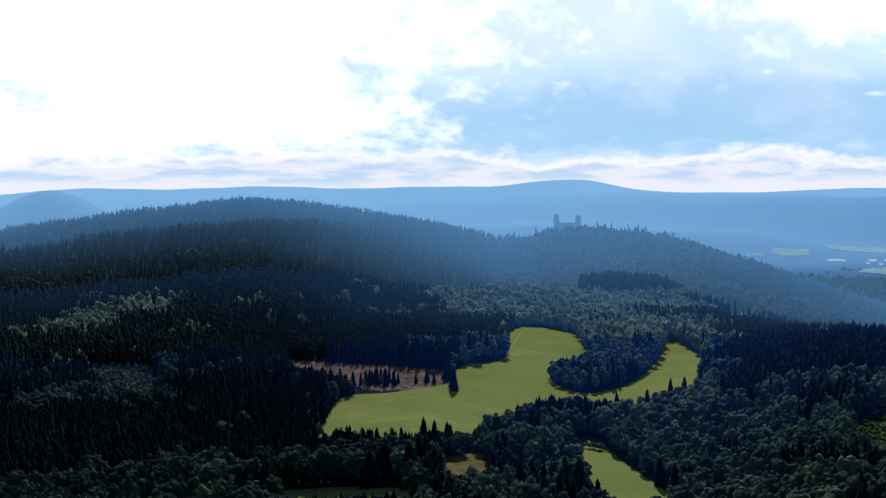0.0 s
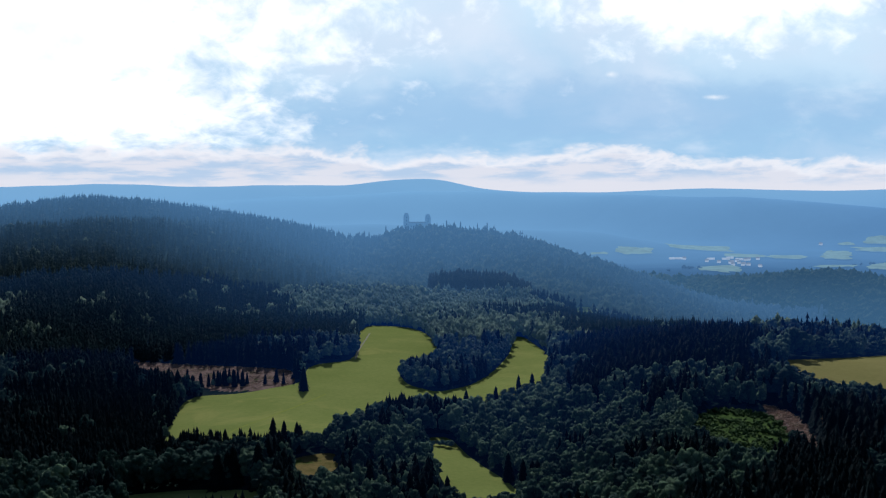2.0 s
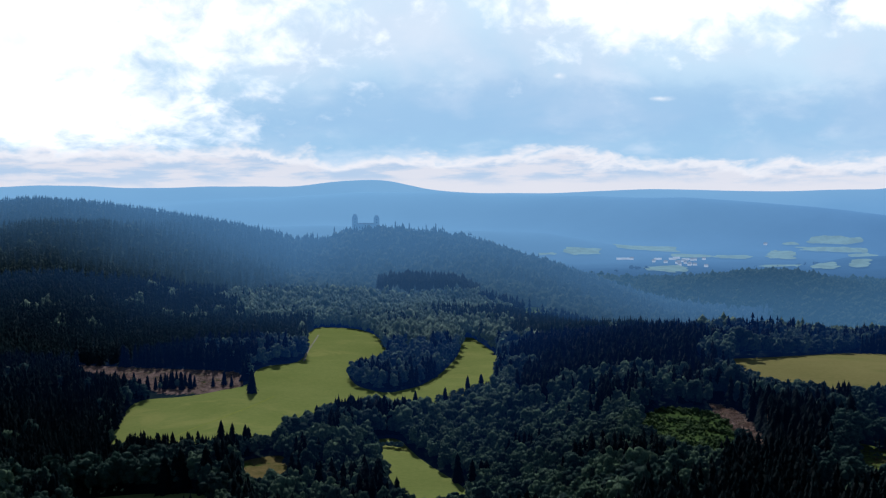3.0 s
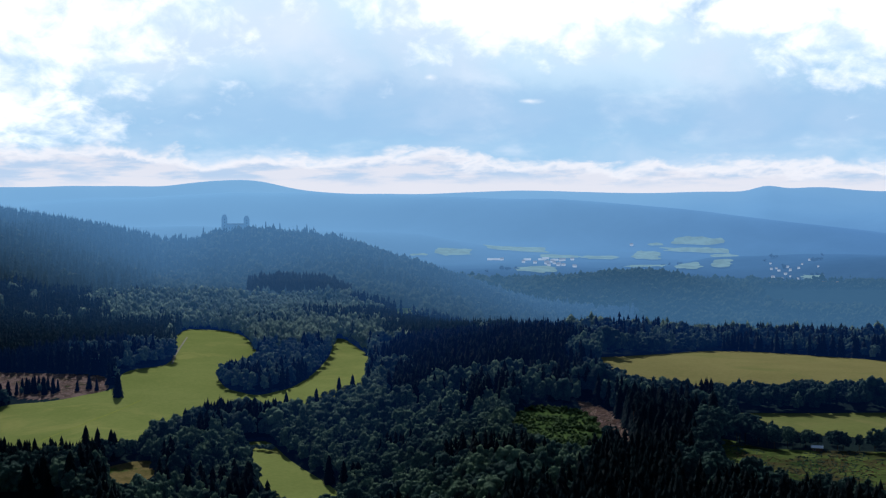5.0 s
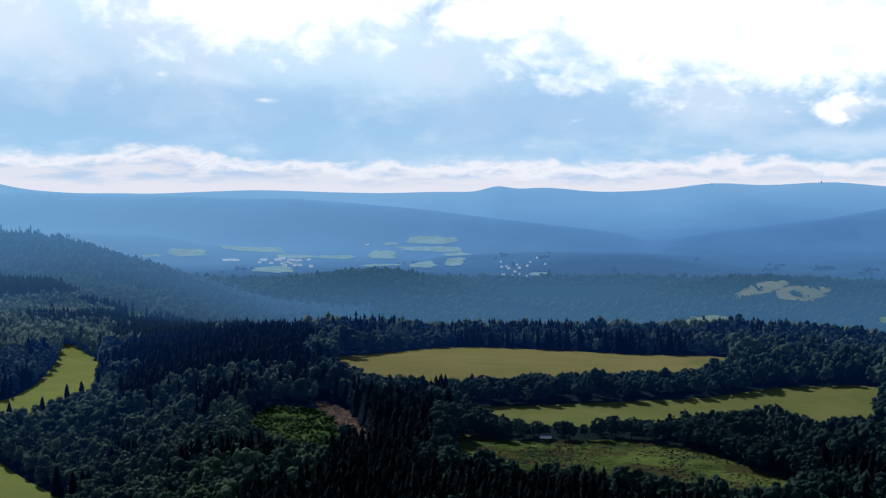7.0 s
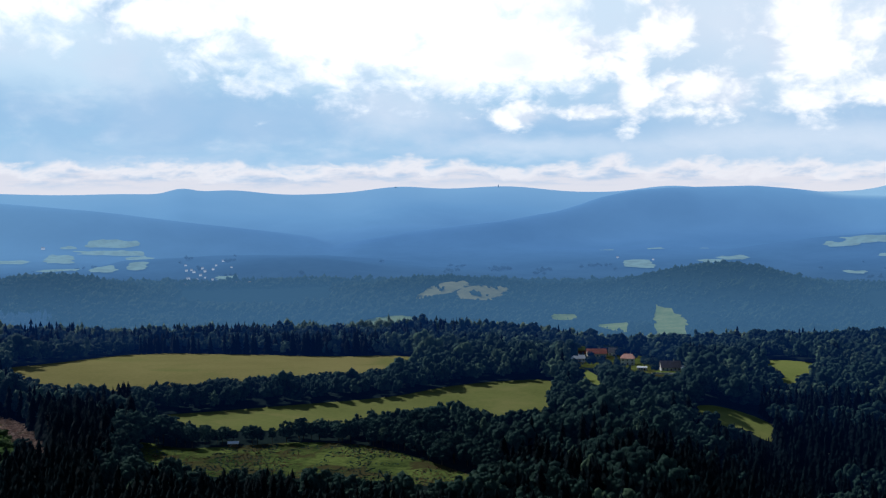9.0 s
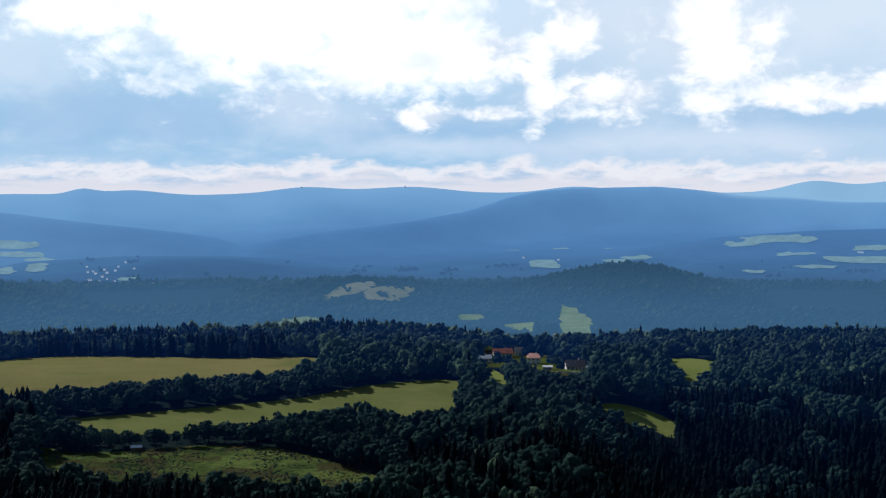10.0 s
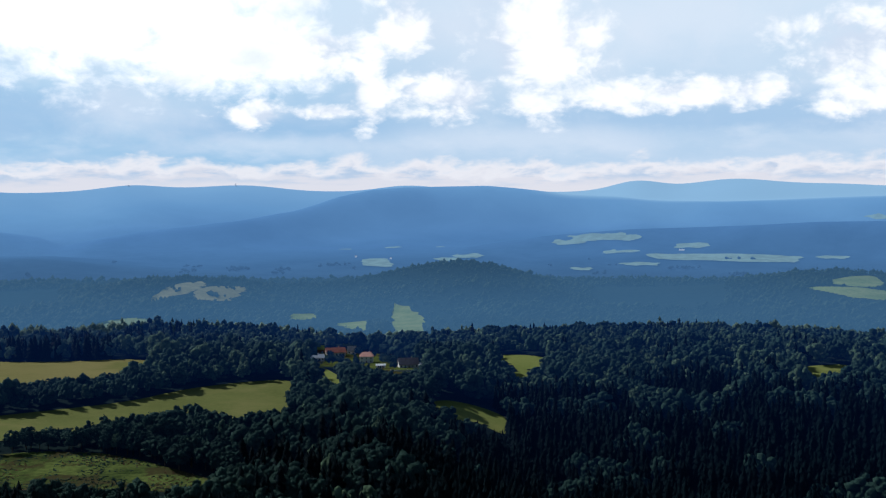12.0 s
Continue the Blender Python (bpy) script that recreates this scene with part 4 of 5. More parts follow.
stand("young_regrowth", "thicket of young green saplings in the old clearing", "thicket", YOUNG, LEAFY_LOW, young, (2.0 + 1.3 * ripple(*young.T, 11, 4.0) + rng.normal(0, 0.6, len(young))).clip(0.8, 5.0), rng.uniform(1.0, 1.6, len(young)), rng)

saplings = scatter(1040, 1280, -19, -11, 4.5, rng)
saplings = saplings[inside(*saplings.T, RIMS["storm_gap"])]
stand("saplings", "scattered pale birch saplings in the storm gap", "saplings", LEAF, LEAFY_LOW, saplings, rng.uniform(2.0, 6.5, len(saplings)), rng.uniform(0.7, 1.1, len(saplings)), rng)

# the castle ridge
hill = scatter(1640, 2520, -21.5, 24, 7.6, rng)
r_hill, a_hill = np.hypot(*hill.T), np.degrees(np.arctan2(*hill.T))
planted = scatter(1640, 1760, 6.2, 10.9, 4.6, rng)
r_row, a_row = np.hypot(*planted.T), np.degrees(np.arctan2(*planted.T))
hill = np.concatenate([hill, planted[np.abs(r_row - 1706 + 6 * (a_row - 6)) < 30]])
r_hill, a_hill = np.hypot(*hill.T), np.degrees(np.arctan2(*hill.T))
hill = hill[r_hill < np.interp(a_hill, (-10, 5, 20), (2480, 2230, 2150))]
r_hill, a_hill = np.hypot(*hill.T), np.degrees(np.arctan2(*hill.T))
share = np.clip(0.80 + 1.1 * (compartment(*hill.T, 70, 5.0) - 0.5), 0.15, 0.97) * np.where(a_hill > 4, 0.7, 1.0)
dark_row = (a_hill > 6.2) & (a_hill < 10.9) & (np.abs(r_hill - 1706 + 6 * (a_hill - 6)) < 30)
share = np.where(a_hill < 2, np.maximum(share, 0.965), share)
share = np.where(dark_row, 1.0, np.where((a_hill > 2) & (r_hill < 1780), 0.12, share))
is_spruce = rng.uniform(size=len(hill)) < share
tall = np.where(is_spruce, grow(hill, 18, 3.0, 7, 27, rng), grow(hill, 14, 2.4, 6, 20, rng))
tall = np.where((np.abs(a_hill - 6.5) < 3.2) & (r_hill > 2040), tall * 0.62, tall)
tall = np.where(dark_row, (25.0 + 1.6 * ripple(*hill.T, 16, 1.0) + rng.normal(0, 1.9, len(hill))) * (1 - 0.3 * smooth(9.8, 10.9, a_hill)) * (1 - 0.25 * smooth(6.9, 6.2, a_hill)), tall)
wide = rng.uniform(0.9, 1.3, len(hill))
ok = (np.hypot((hill[:, 0] - 207) / 1.15, (hill[:, 1] - 2068) * 0.85) > 32) & keeps_fields_visible(hill, tall, ["glade", "gap_meadow"])
for name, label, mat, shapes, m in (("ridge_spruces", "spruce forest over the castle ridge, painted with blue haze", SPRUCE_HILL, SPRUCES_LOW, is_spruce & ~dark_row & (a_hill > -3.5)), ("upper_spruce_forest", "dark spruce forest on the hill beside the castle ridge, painted with blue haze", SPRUCE_HILL, SPRUCES_LOW, is_spruce & ~dark_row & (a_hill <= -3.5)),
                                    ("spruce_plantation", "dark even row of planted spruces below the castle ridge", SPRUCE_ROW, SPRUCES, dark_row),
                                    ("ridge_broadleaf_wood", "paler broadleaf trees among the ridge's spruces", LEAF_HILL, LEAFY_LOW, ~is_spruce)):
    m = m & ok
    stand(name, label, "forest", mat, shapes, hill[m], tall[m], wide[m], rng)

# the low hills beyond
far = scatter(1420, 2960, 14, 75.5, 11.5, rng)
r_far, a_far = np.hypot(*far.T), np.degrees(np.arctan2(*far.T))
on_hill = bell(a_far, 23.5, 5) * 52 + bell(a_far, 41, 4.4) * 40 + bell(a_far, 53.6, 5.2) * 62 + bell(a_far, 71, 4.5) * 42
far = far[~((a_far < 24) & (r_far < 2160)) & ~((a_far > 30) & (r_far < 1780)) & ((r_far < 2380) | (on_hill > 13) | (r_far > 2780))]
is_spruce = rng.uniform(size=len(far)) < compartment(*far.T, 130, 6.0)
tall = np.where(is_spruce, grow(far, 17, 2.5, 8, 26, rng), grow(far, 13, 2, 6, 20, rng))
tall = fitted(far, tall, list(HANGING) + ["glade"])
far, is_spruce, tall = far[tall > 0], is_spruce[tall > 0], tall[tall > 0]
wide = rng.uniform(1.2, 1.7, len(far))
stand("far_spruces", "distant spruce woods on the low hills, painted with blue haze", "forest", SPRUCE_FAR, SPRUCES_FAR, far[is_spruce], tall[is_spruce], wide[is_spruce], rng)
stand("far_broadleaf_wood", "distant broadleaf woods on the low hills, painted with blue haze", "forest", LEAF_FAR, LEAFY_FAR, far[~is_spruce], tall[~is_spruce], wide[~is_spruce], rng)

# copses left standing on the hill meadows
copse = scatter(1700, 2800, 18, 76, 9.0, rng)
copse = copse[np.any([inside(*copse.T, RIMS[name]) for name in ("tan_meadow", "stubble_meadow")], axis=0) & (ripple(*copse.T, 24, 2.5) + 0.5 * ripple(*copse.T, 9, 1.0) > 0.62)]
stand("meadow_copses", "small dusky copses on the far hill meadows", "trees", LEAF_FAR, LEAFY_LOW, copse, rng.uniform(4, 10, len(copse)), rng.uniform(1.1, 1.6, len(copse)), rng)
brook = scatter(1960, 2060, 49.6, 51.0, 7.0, rng)
brook = brook[np.hypot((np.degrees(np.arctan2(*brook.T)) - 50.35) / 0.5, (np.hypot(*brook.T) - 2010) / 40) < 1]
stand("brook_copse", "dark round copse before the steep hill meadow", "trees", LEAF_FAR, LEAFY_MID, brook, rng.uniform(14, 19, len(brook)), rng.uniform(1.0, 1.4, len(brook)), rng)

# hedges and groves down in the valley
grove = scatter(2990, 3400, 12, 76, 14.0, rng)
grove = grove[compartment(*grove.T, 75, 8.0) + 0.35 * ripple(*grove.T, 40, 1.0) > 1.08]
tall = rng.uniform(5, 9.5, len(grove))
stand("valley_groves", "groves and hedges across the far valley, painted with blue haze", "trees", GROVE_FAR, LEAFY_FAR, grove, tall, rng.uniform(1.2, 2.0, len(grove)), rng)


# ---- trees built one by one ----
def part(name, me, parent, label=""):
    ob = new(name, me)
    ob.parent = parent
    return tagged(ob, label)


def tube(v, f, a, b, ra, rb, sides=6):
    """Adds a tapered round bar from a to b."""
    a, b = np.array(a, float), np.array(b, float)
    d = (b - a) / np.linalg.norm(b - a)
    u = np.cross(d, (0.31, 0.95, 0.1))
    u /= np.linalg.norm(u)
    w = np.cross(d, u)
    o = len(v)
    for c, q in ((a, ra), (b, rb)):
        v += [tuple(c + q * (math.cos(6.2832 * k / sides) * u + math.sin(6.2832 * k / sides) * w)) for k in range(sides)]
    for k in range(sides):
        n = (k + 1) % sides
        f += [(o + k, o + n, o + sides + n), (o + k, o + sides + n, o + sides + k)]


def trunk_mesh(rng, top, limbs, bottom=-0.06):
    v, f = [], []
    tube(v, f, (0, 0, bottom), (0, 0, top), 0.018, 0.006)
    for k in range(limbs):
        h, a, q = rng.uniform(0.22, top * 0.85), rng.uniform(0, 6.28), rng.uniform(0.12, 0.22)
        tube(v, f, (0, 0, h), (q * math.cos(a), q * math.sin(a), h + q * 0.8), 0.008, 0.003, 4)
    return mesh_from("trunk", v, f, BARK)


def tree_kind(name, label, category, group, shape, trunk, mat):
    """A tree one metre high that is scaled where it is planted."""
    base = tagged(new(name), label, category, group)
    part("trunk", trunk, base)
    crown = mesh_from("crown", *shape, mat)
    shade_smooth(crown)
    part("crown", crown, base)
    return base


rng = np.random.default_rng(11)
KINDS = {"leafy": [tree_kind("broadleaf_tree", "round dark green broadleaf tree along the field's edge", "tree", "field trees", leafy_shape(rng, 56, 9, wide=w, size=0.035, long=0.43), trunk_mesh(rng, 0.6, 5), LEAF) for w in (0.24, 0.30, 0.36, 0.28)],
         "shady": [tree_kind("broadleaf_tree", "dense dark green broadleaf tree in a hedgerow", "tree", "hedgerow trees", leafy_shape(rng, 56, 9, wide=w, size=0.035, long=0.43), trunk_mesh(rng, 0.6, 5), LEAF_DARK) for w in (0.28, 0.34, 0.42)],
         "spruce": [tree_kind("spruce_tree", "slender dark spruce beside the open meadow", "tree", "meadow spruces", spruce_shape(rng, 13, 14, w, 0.04), trunk_mesh(rng, 0.9, 0), SPRUCE) for w in (0.20, 0.23, 0.26)],
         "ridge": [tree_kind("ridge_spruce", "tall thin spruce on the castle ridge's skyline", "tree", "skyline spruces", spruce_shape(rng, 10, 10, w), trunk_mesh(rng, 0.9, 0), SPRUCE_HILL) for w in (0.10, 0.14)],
         "crest": [tree_kind("crest_tree", "ragged tree on the castle ridge's crest, painted with blue haze", "tree", "crest trees", spruce_shape(rng, 7, 10, w, 0.02), trunk_mesh(rng, 0.9, 0), SPRUCE_HILL) for w in (0.20, 0.27)],
         "bush": [tree_kind("bush", "low rounded dark bush on the grass", "bush", "meadow bushes", leafy_shape(rng, 24, 8, wide=0.75, size=0.07), trunk_mesh(rng, 0.4, 2), LEAF)]}
FRESH = {id(k): True for kinds in KINDS.values() for k in kinds}


def plant(kind, x, y, tall, fat=1.0):
    base = KINDS[kind][int(rng.integers(len(KINDS[kind])))]
    m = pose(x, y, float(height(x, y)), 0, 0, float(rng.uniform(0, 360))) @ Matrix.Diagonal((tall * fat, tall * fat, tall, 1))
    if FRESH.pop(id(base), None):
        base.matrix_basis = m
    else:
        made = copy_thing(base, Matrix.Identity(4))
        made.matrix_basis = m


for (x, y), h, dark in zip(leafy[lone_leafy], leafy_tall[lone_leafy], is_dark[lone_leafy]):
    plant("shady" if dark else "leafy", x, y, h, float(rng.uniform(0.95, 1.35)))
for (x, y), h in zip(needle[lone_needle], needle_tall[lone_needle]):
    plant("spruce", x, y, h, float(rng.uniform(0.9, 1.2)))
for x, y, h in ((-13, 798, 22), (-6, 791, 21), (2, 789, 20), (4, 794, 17), (-43, 797, 20), (8, 999, 20), (-73, 823, 18), (-80, 833, 15), (73, 898, 14), (93, 891, 18), (125, 900, 18), (116, 903, 14), (173, 951, 17), (184, 953, 17), (151, 925, 14),
                (-76, 1046, 14), (-82, 1050, 12), (-62, 1048, 14), (-56, 1049, 14), (-48, 1034, 15), (-41, 1033, 13), (-90, 1084, 12), (-23, 1033, 9), (-58, 1056, 12), (-53, 1052, 13), (-50, 1058, 11), (-46, 1050, 12), (-42, 1046, 11), (-61, 1062, 10), (-38, 1041, 10), (-55, 1044, 10), (-70, 1052, 11), (-66, 1058, 12), (-84, 1058, 11), (-98, 1072, 12), (-103, 1080, 13), (-8, 1028, 10), (-14, 1036, 12)):
    plant("spruce", x, y, h)
for x, y, h in ((94, 798, 4.5), (99, 794, 5), (89, 799, 3.5), (56, 1306, 12), (-52, 1040, 9), (-66, 1043, 8), (-93, 902, 13), (-98, 924, 15), (-101, 944, 13), (-89, 884, 12), (-96, 962, 14), (-92, 985, 13), (-88, 1006, 12)):
    plant("bush" if h < 7 else "leafy", x, y, h)
for x, y, h in ((146, 921, 10), (158, 930, 11), (165, 941, 10), (168, 947, 9), (178, 948, 11), (190, 956, 10), (181, 944, 12), (200, 965, 10), (130, 905, 11), (120, 899, 11), (108, 897, 11), (99, 893, 12), (86, 892, 11), (79, 897, 10), (66, 899, 9),
                (803, 706, 9), (778, 690, 9), (815, 668, 10), (793, 650, 9), (776, 632, 9), (850, 728, 10), (871, 738, 11), (800, 738, 9), (762, 655, 8), (742, 600, 7), (775, 606, 9), (820, 735, 8)):
    plant("leafy" if x < 300 else "shady", x, y, h, 1.15)
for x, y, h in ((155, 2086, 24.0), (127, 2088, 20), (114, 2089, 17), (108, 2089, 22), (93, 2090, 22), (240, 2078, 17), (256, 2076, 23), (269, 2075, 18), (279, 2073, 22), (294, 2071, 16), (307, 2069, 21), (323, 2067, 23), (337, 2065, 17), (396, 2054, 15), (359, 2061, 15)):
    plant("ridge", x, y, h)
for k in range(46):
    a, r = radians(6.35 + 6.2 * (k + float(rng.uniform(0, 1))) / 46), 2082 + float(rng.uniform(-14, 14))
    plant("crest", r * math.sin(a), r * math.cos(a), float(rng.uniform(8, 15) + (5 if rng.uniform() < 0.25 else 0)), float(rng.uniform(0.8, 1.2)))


# great old trees in a row behind the front meadow
for a, r, h in ((-19.0, 770, 23), (-17.4, 762, 22), (-15.8, 784, 25), (-14.1, 768, 23), (-12.9, 792, 22), (-11.8, 770, 24), (-10.4, 786, 26), (-9.2, 762, 22), (-8.2, 792, 23), (-6.9, 778, 25), (-5.6, 764, 19), (-4.6, 790, 21), (-3.5, 772, 22), (-2.3, 766, 23), (3.6, 770, 25), (4.7, 800, 24), (4.2, 742, 22), (5.4, 768, 22)):
    plant("leafy" if a > 0 else "shady", r * math.sin(radians(a)), r * math.cos(radians(a)), h, float(rng.uniform(1.05, 1.4)))


# gardens of the hamlet: trees kept low where they would hide houses from the camera
ROOFS = [(841, 747), (825, 697), (861, 745), (790, 725), (837, 766), (746, 616), (765, 604), (771, 595), (736, 587)]
gardens = scatter(900, 1180, 45, 54, 15.0, rng)
gardens = gardens[inside(*gardens.T, RIMS["hamlet_green"])]
for x, y in gardens:
    r = math.hypot(x, y)
    near = min(math.hypot(x - hx, y - hy) for hx, hy in ROOFS)
    before = min((abs(x * hy - y * hx) / r if 0 < math.hypot(hx, hy) - r < 95 else 99) for hx, hy in ROOFS)
    if near > 10:
        plant("shady" if rng.uniform() < 0.7 else "leafy", x, y, float(rng.uniform(2.2, 3.4) if before < 8 else rng.uniform(6, 10)), float(rng.uniform(1.1, 1.5)))


# tall pines left standing beside the felled strip
PINE_BARK = surface("pine_bark", (0.13, 0.075, 0.05), (0.24, 0.15, 0.10), 1.5)
pine_crown = leafy_shape(rng, 9, 6, wide=0.10, size=0.03, long=0.10)
pine_crown[0][:, 2] += 0.32
v, f = [], []
tube(v, f, (0, 0, -0.05), (0, 0, 0.92), 0.011, 0.005)
for k in range(6):
    a, h = 1.9 * k, 0.5 + 0.06 * k
    tube(v, f, (0, 0, h), (0.06 * math.cos(a), 0.06 * math.sin(a), h + 0.03), 0.004, 0.002, 4)
KINDS["pine"] = [tree_kind("pine_tree", "tall bare-stemmed pine beside the felled strip", "tree", "standing pines", pine_crown, mesh_from("trunk", v, f, PINE_BARK), SPRUCE)]
FRESH[id(KINDS["pine"][0])] = True
for k in range(16):
    u = k / 15
    plant("pine", 272 + 26 * u + float(rng.uniform(-4, 4)), 612 + 60 * u + float(rng.uniform(-6, 6)), float(rng.uniform(15, 22)))


# ---- buildings ----
# castle stone, roofs and openings glow with haze painted over them
STONE = paint_haze(surface("castle_stone", (0.24, 0.28, 0.28), (0.36, 0.40, 0.38), 5, bump=0.1, fine=0.8), 1.30, dim=0.4, air=HILL_HAZE)
SLATE = paint_haze(surface("castle_roof", (0.07, 0.10, 0.13), (0.11, 0.14, 0.17), 4), 1.1, dim=0.4, air=HILL_HAZE)
# openings are solid blocks, the shade inside put into their dark colour
HOLE = paint_haze(surface("dark_opening", (0.012, 0.015, 0.020), (0.020, 0.024, 0.030), 1), 1.15, dim=0.4, air=HILL_HAZE)
WHITE = surface("white_render", (0.62, 0.61, 0.58), (0.80, 0.79, 0.76), 3, fine=0.4)
CREAM = surface("cream_render", (0.50, 0.44, 0.36), (0.62, 0.56, 0.46), 3, fine=0.4)
TIMBER = surface("brown_boards", (0.07, 0.045, 0.03), (0.14, 0.09, 0.06), 2, fine=0.3)
RED = surface("red_tiles", (0.50, 0.17, 0.13), (0.66, 0.26, 0.20), 2.5, fine=0.4)
SALMON = surface("salmon_tiles", (0.60, 0.32, 0.26), (0.72, 0.42, 0.35), 2.5, fine=0.4)
GREY = surface("grey_sheeting", (0.16, 0.17, 0.19), (0.28, 0.29, 0.31), 3, rough=0.5, fine=0.5)
UMBER = surface("brown_grey_slates", (0.26, 0.20, 0.21), (0.40, 0.32, 0.33), 2.5, fine=0.5)
MOSS = surface("mossy_roof", (0.10, 0.15, 0.05), (0.16, 0.21, 0.08), 2.5, fine=0.5)
TIN = surface("pale_tin", (0.60, 0.63, 0.66), (0.78, 0.80, 0.82), 2, rough=0.35, fine=0.4)
GLASS = surface("window_glass", (0.02, 0.03, 0.04), (0.04, 0.05, 0.06), 1, rough=0.1)


def block(x0, x1, y0, y1, z0, z1, bevel=0.0):
    bm = bmesh.new()
    bmesh.ops.create_cube(bm, size=1, matrix=Matrix.Translation(((x0 + x1) / 2, (y0 + y1) / 2, (z0 + z1) / 2)) @ Matrix.Diagonal((x1 - x0, y1 - y0, z1 - z0, 1)))
    if bevel:
        bmesh.ops.bevel(bm, geom=bm.edges[:], offset=bevel, segments=1, affect="EDGES")
    return bm


def done(name, bm, mat):
    me = bpy.data.meshes.new(name)
    bm.to_mesh(me)
    bm.free()
    me.materials.append(mat)
    return me


def gable(length, width, eaves, rise, over=0.5, hip=0.0, thick=0.25):
    """A pitched roof with thickness, its ridge along x; hip draws the ridge's ends in."""
    bm = bmesh.new()
    a, b = length / 2 + over, width / 2 + over
    drop = over * rise / (width / 2)
    rows = []
    for lift in (0.0, thick):
        rows.append([bm.verts.new(p) for p in ((-a, -b, eaves - drop + lift), (a, -b, eaves - drop + lift), (a, b, eaves - drop + lift), (-a, b, eaves - drop + lift), (-a + hip, 0, eaves + rise + lift), (a - hip, 0, eaves + rise + lift))])
    lo, hi = rows
    for q in ((0, 1, 5, 4), (2, 3, 4, 5), (1, 2, 5), (3, 0, 4)):
        if len(q) == 4 or hip:
            bm.faces.new([hi[k] for k in q])
            bm.faces.new([lo[k] for k in reversed(q)])
    for p, q in ((0, 1), (2, 3)) + (((1, 2), (3, 0)) if hip else ((1, 5), (5, 2), (3, 4), (4, 0))):
        bm.faces.new((lo[p], lo[q], hi[q], hi[p]))
    return bm


def house(x, y, turn, length, width, eaves, rise, wall, roof, label, hip=0.0, chimney=True, rows=1, name="house", category="house", sink=0.5):
    """Walls with gable ends, a pitched roof, windows with sills, a door and a chimney."""
    base = tagged(new(name), label, category, "hamlet houses" if name == "house" else "")
    z = float(height(x, y))
    base.matrix_basis = pose(x, y, z, 0, 0, turn)
    bm = bmesh.new()
    a, b = length / 2, width / 2
    end = [bm.verts.new((-a, yy, zz)) for yy, zz in ((-b, -sink - 1.5), (b, -sink - 1.5), (b, eaves), (0, eaves + (0 if hip else rise)), (-b, eaves))]
    oth = [bm.verts.new((a, v.co.y, v.co.z)) for v in end]
    bm.faces.new(end)
    bm.faces.new(oth[::-1])
    for k in range(5):
        bm.faces.new((end[k], oth[k], oth[(k + 1) % 5], end[(k + 1) % 5]))
    bmesh.ops.recalc_face_normals(bm, faces=bm.faces)
    part("wall", done("wall", bm, wall), base)
    part("roof", done("roof", gable(length, width, eaves, rise, hip=hip), roof), base)
    pane, sill = done("window", block(-0.5, 0.5, -0.06, 0.06, -0.65, 0.65, 0.03), GLASS), done("sill", block(-0.6, 0.6, -0.14, 0.1, -0.78, -0.68), TIN)
    n = max(2, int(length / 3))
    for row in range(rows):
        for side in (-1, 1):
            for k in range(n):
                xx = -a + length * (k + 0.5) / n
                if side < 0 and row == 0 and k == n // 2:
                    continue
                w = part("window", pane, base)
                w.location = (xx, side * (b + 0.02), 1.5 + row * 2.7)
                part("sill", sill, w)
    part("door", done("door", block(-a + length * (n // 2 + 0.5) / n - 0.5, -a + length * (n // 2 + 0.5) / n + 0.5, -b - 0.08, -b + 0.05, 0, 2.05, 0.02), TIMBER), base)
    if chimney:
        part("chimney", done("chimney", block(a * 0.3, a * 0.3 + 0.8, 0.4, 1.2, eaves + rise * 0.4, eaves + rise + 1.0, 0.05), CREAM), base)
    return base


# the castle: two towers and the great hall between them
castle = tagged(new("castle"), "ruined grey stone castle with two towers and a long hall", "castle")
castle.matrix_basis = pose(207.3, 2084.7, float(height(207.3, 2084.7)) - 1, 0, 0, -5.7)


def tower(x, wide, tall, cap):
    bm = bmesh.new()
    w = wide / 2
    for z0, z1, q0, q1 in ((-6, tall - cap - 1.2, w * 1.06, w), (tall - cap - 1.2, tall - cap, w * 1.04, w * 1.04), (tall - cap, tall - cap * 0.45, w * 0.93, w * 0.86), (tall - cap * 0.45, tall, w * 0.74, w * 0.45)):
        lo = [bm.verts.new((x + sx * q0, sy * q0, z0)) for sx, sy in ((-1, -1), (1, -1), (1, 1), (-1, 1))]
        hi = [bm.verts.new((x + sx * q1, sy * q1, z1)) for sx, sy in ((-1, -1), (1, -1), (1, 1), (-1, 1))]
        for k in range(4):
            bm.faces.new((lo[k], lo[(k + 1) % 4], hi[(k + 1) % 4], hi[k]))
        bm.faces.new(hi)
        bm.faces.new(lo[::-1])
    bmesh.ops.bevel(bm, geom=[e for e in bm.edges if abs(e.verts[0].co.z - e.verts[1].co.z) > 1], offset=0.5, segments=1, affect="EDGES")
    ob = part("tower", done("tower", bm, STONE), castle)
    slit = done("window", block(-0.6, 0.6, -0.2, 0.2, -1.1, 1.1, 0.05), HOLE)
    for z in (tall * 0.45, tall * 0.62, tall * 0.76):
        part("window", slit, ob).location = (x + 0.3, -w * 1.02, z)


tower(-18.0, 9.4, 33.5, 6.5)
tower(18.0, 9.4, 31.5, 6.0)
part("hall", done("hall", block(-14, 14, -5.5, 5.5, -6, 17.2, 0.3), STONE), castle)
part("hall_roof", done("hall_roof", gable(28, 11.4, 17.2, 1.4, 0.4), SLATE), castle, "low dark roof")
arch = done("window", block(-0.7, 0.7, -0.2, 0.2, -1.3, 1.3, 0.1), HOLE)
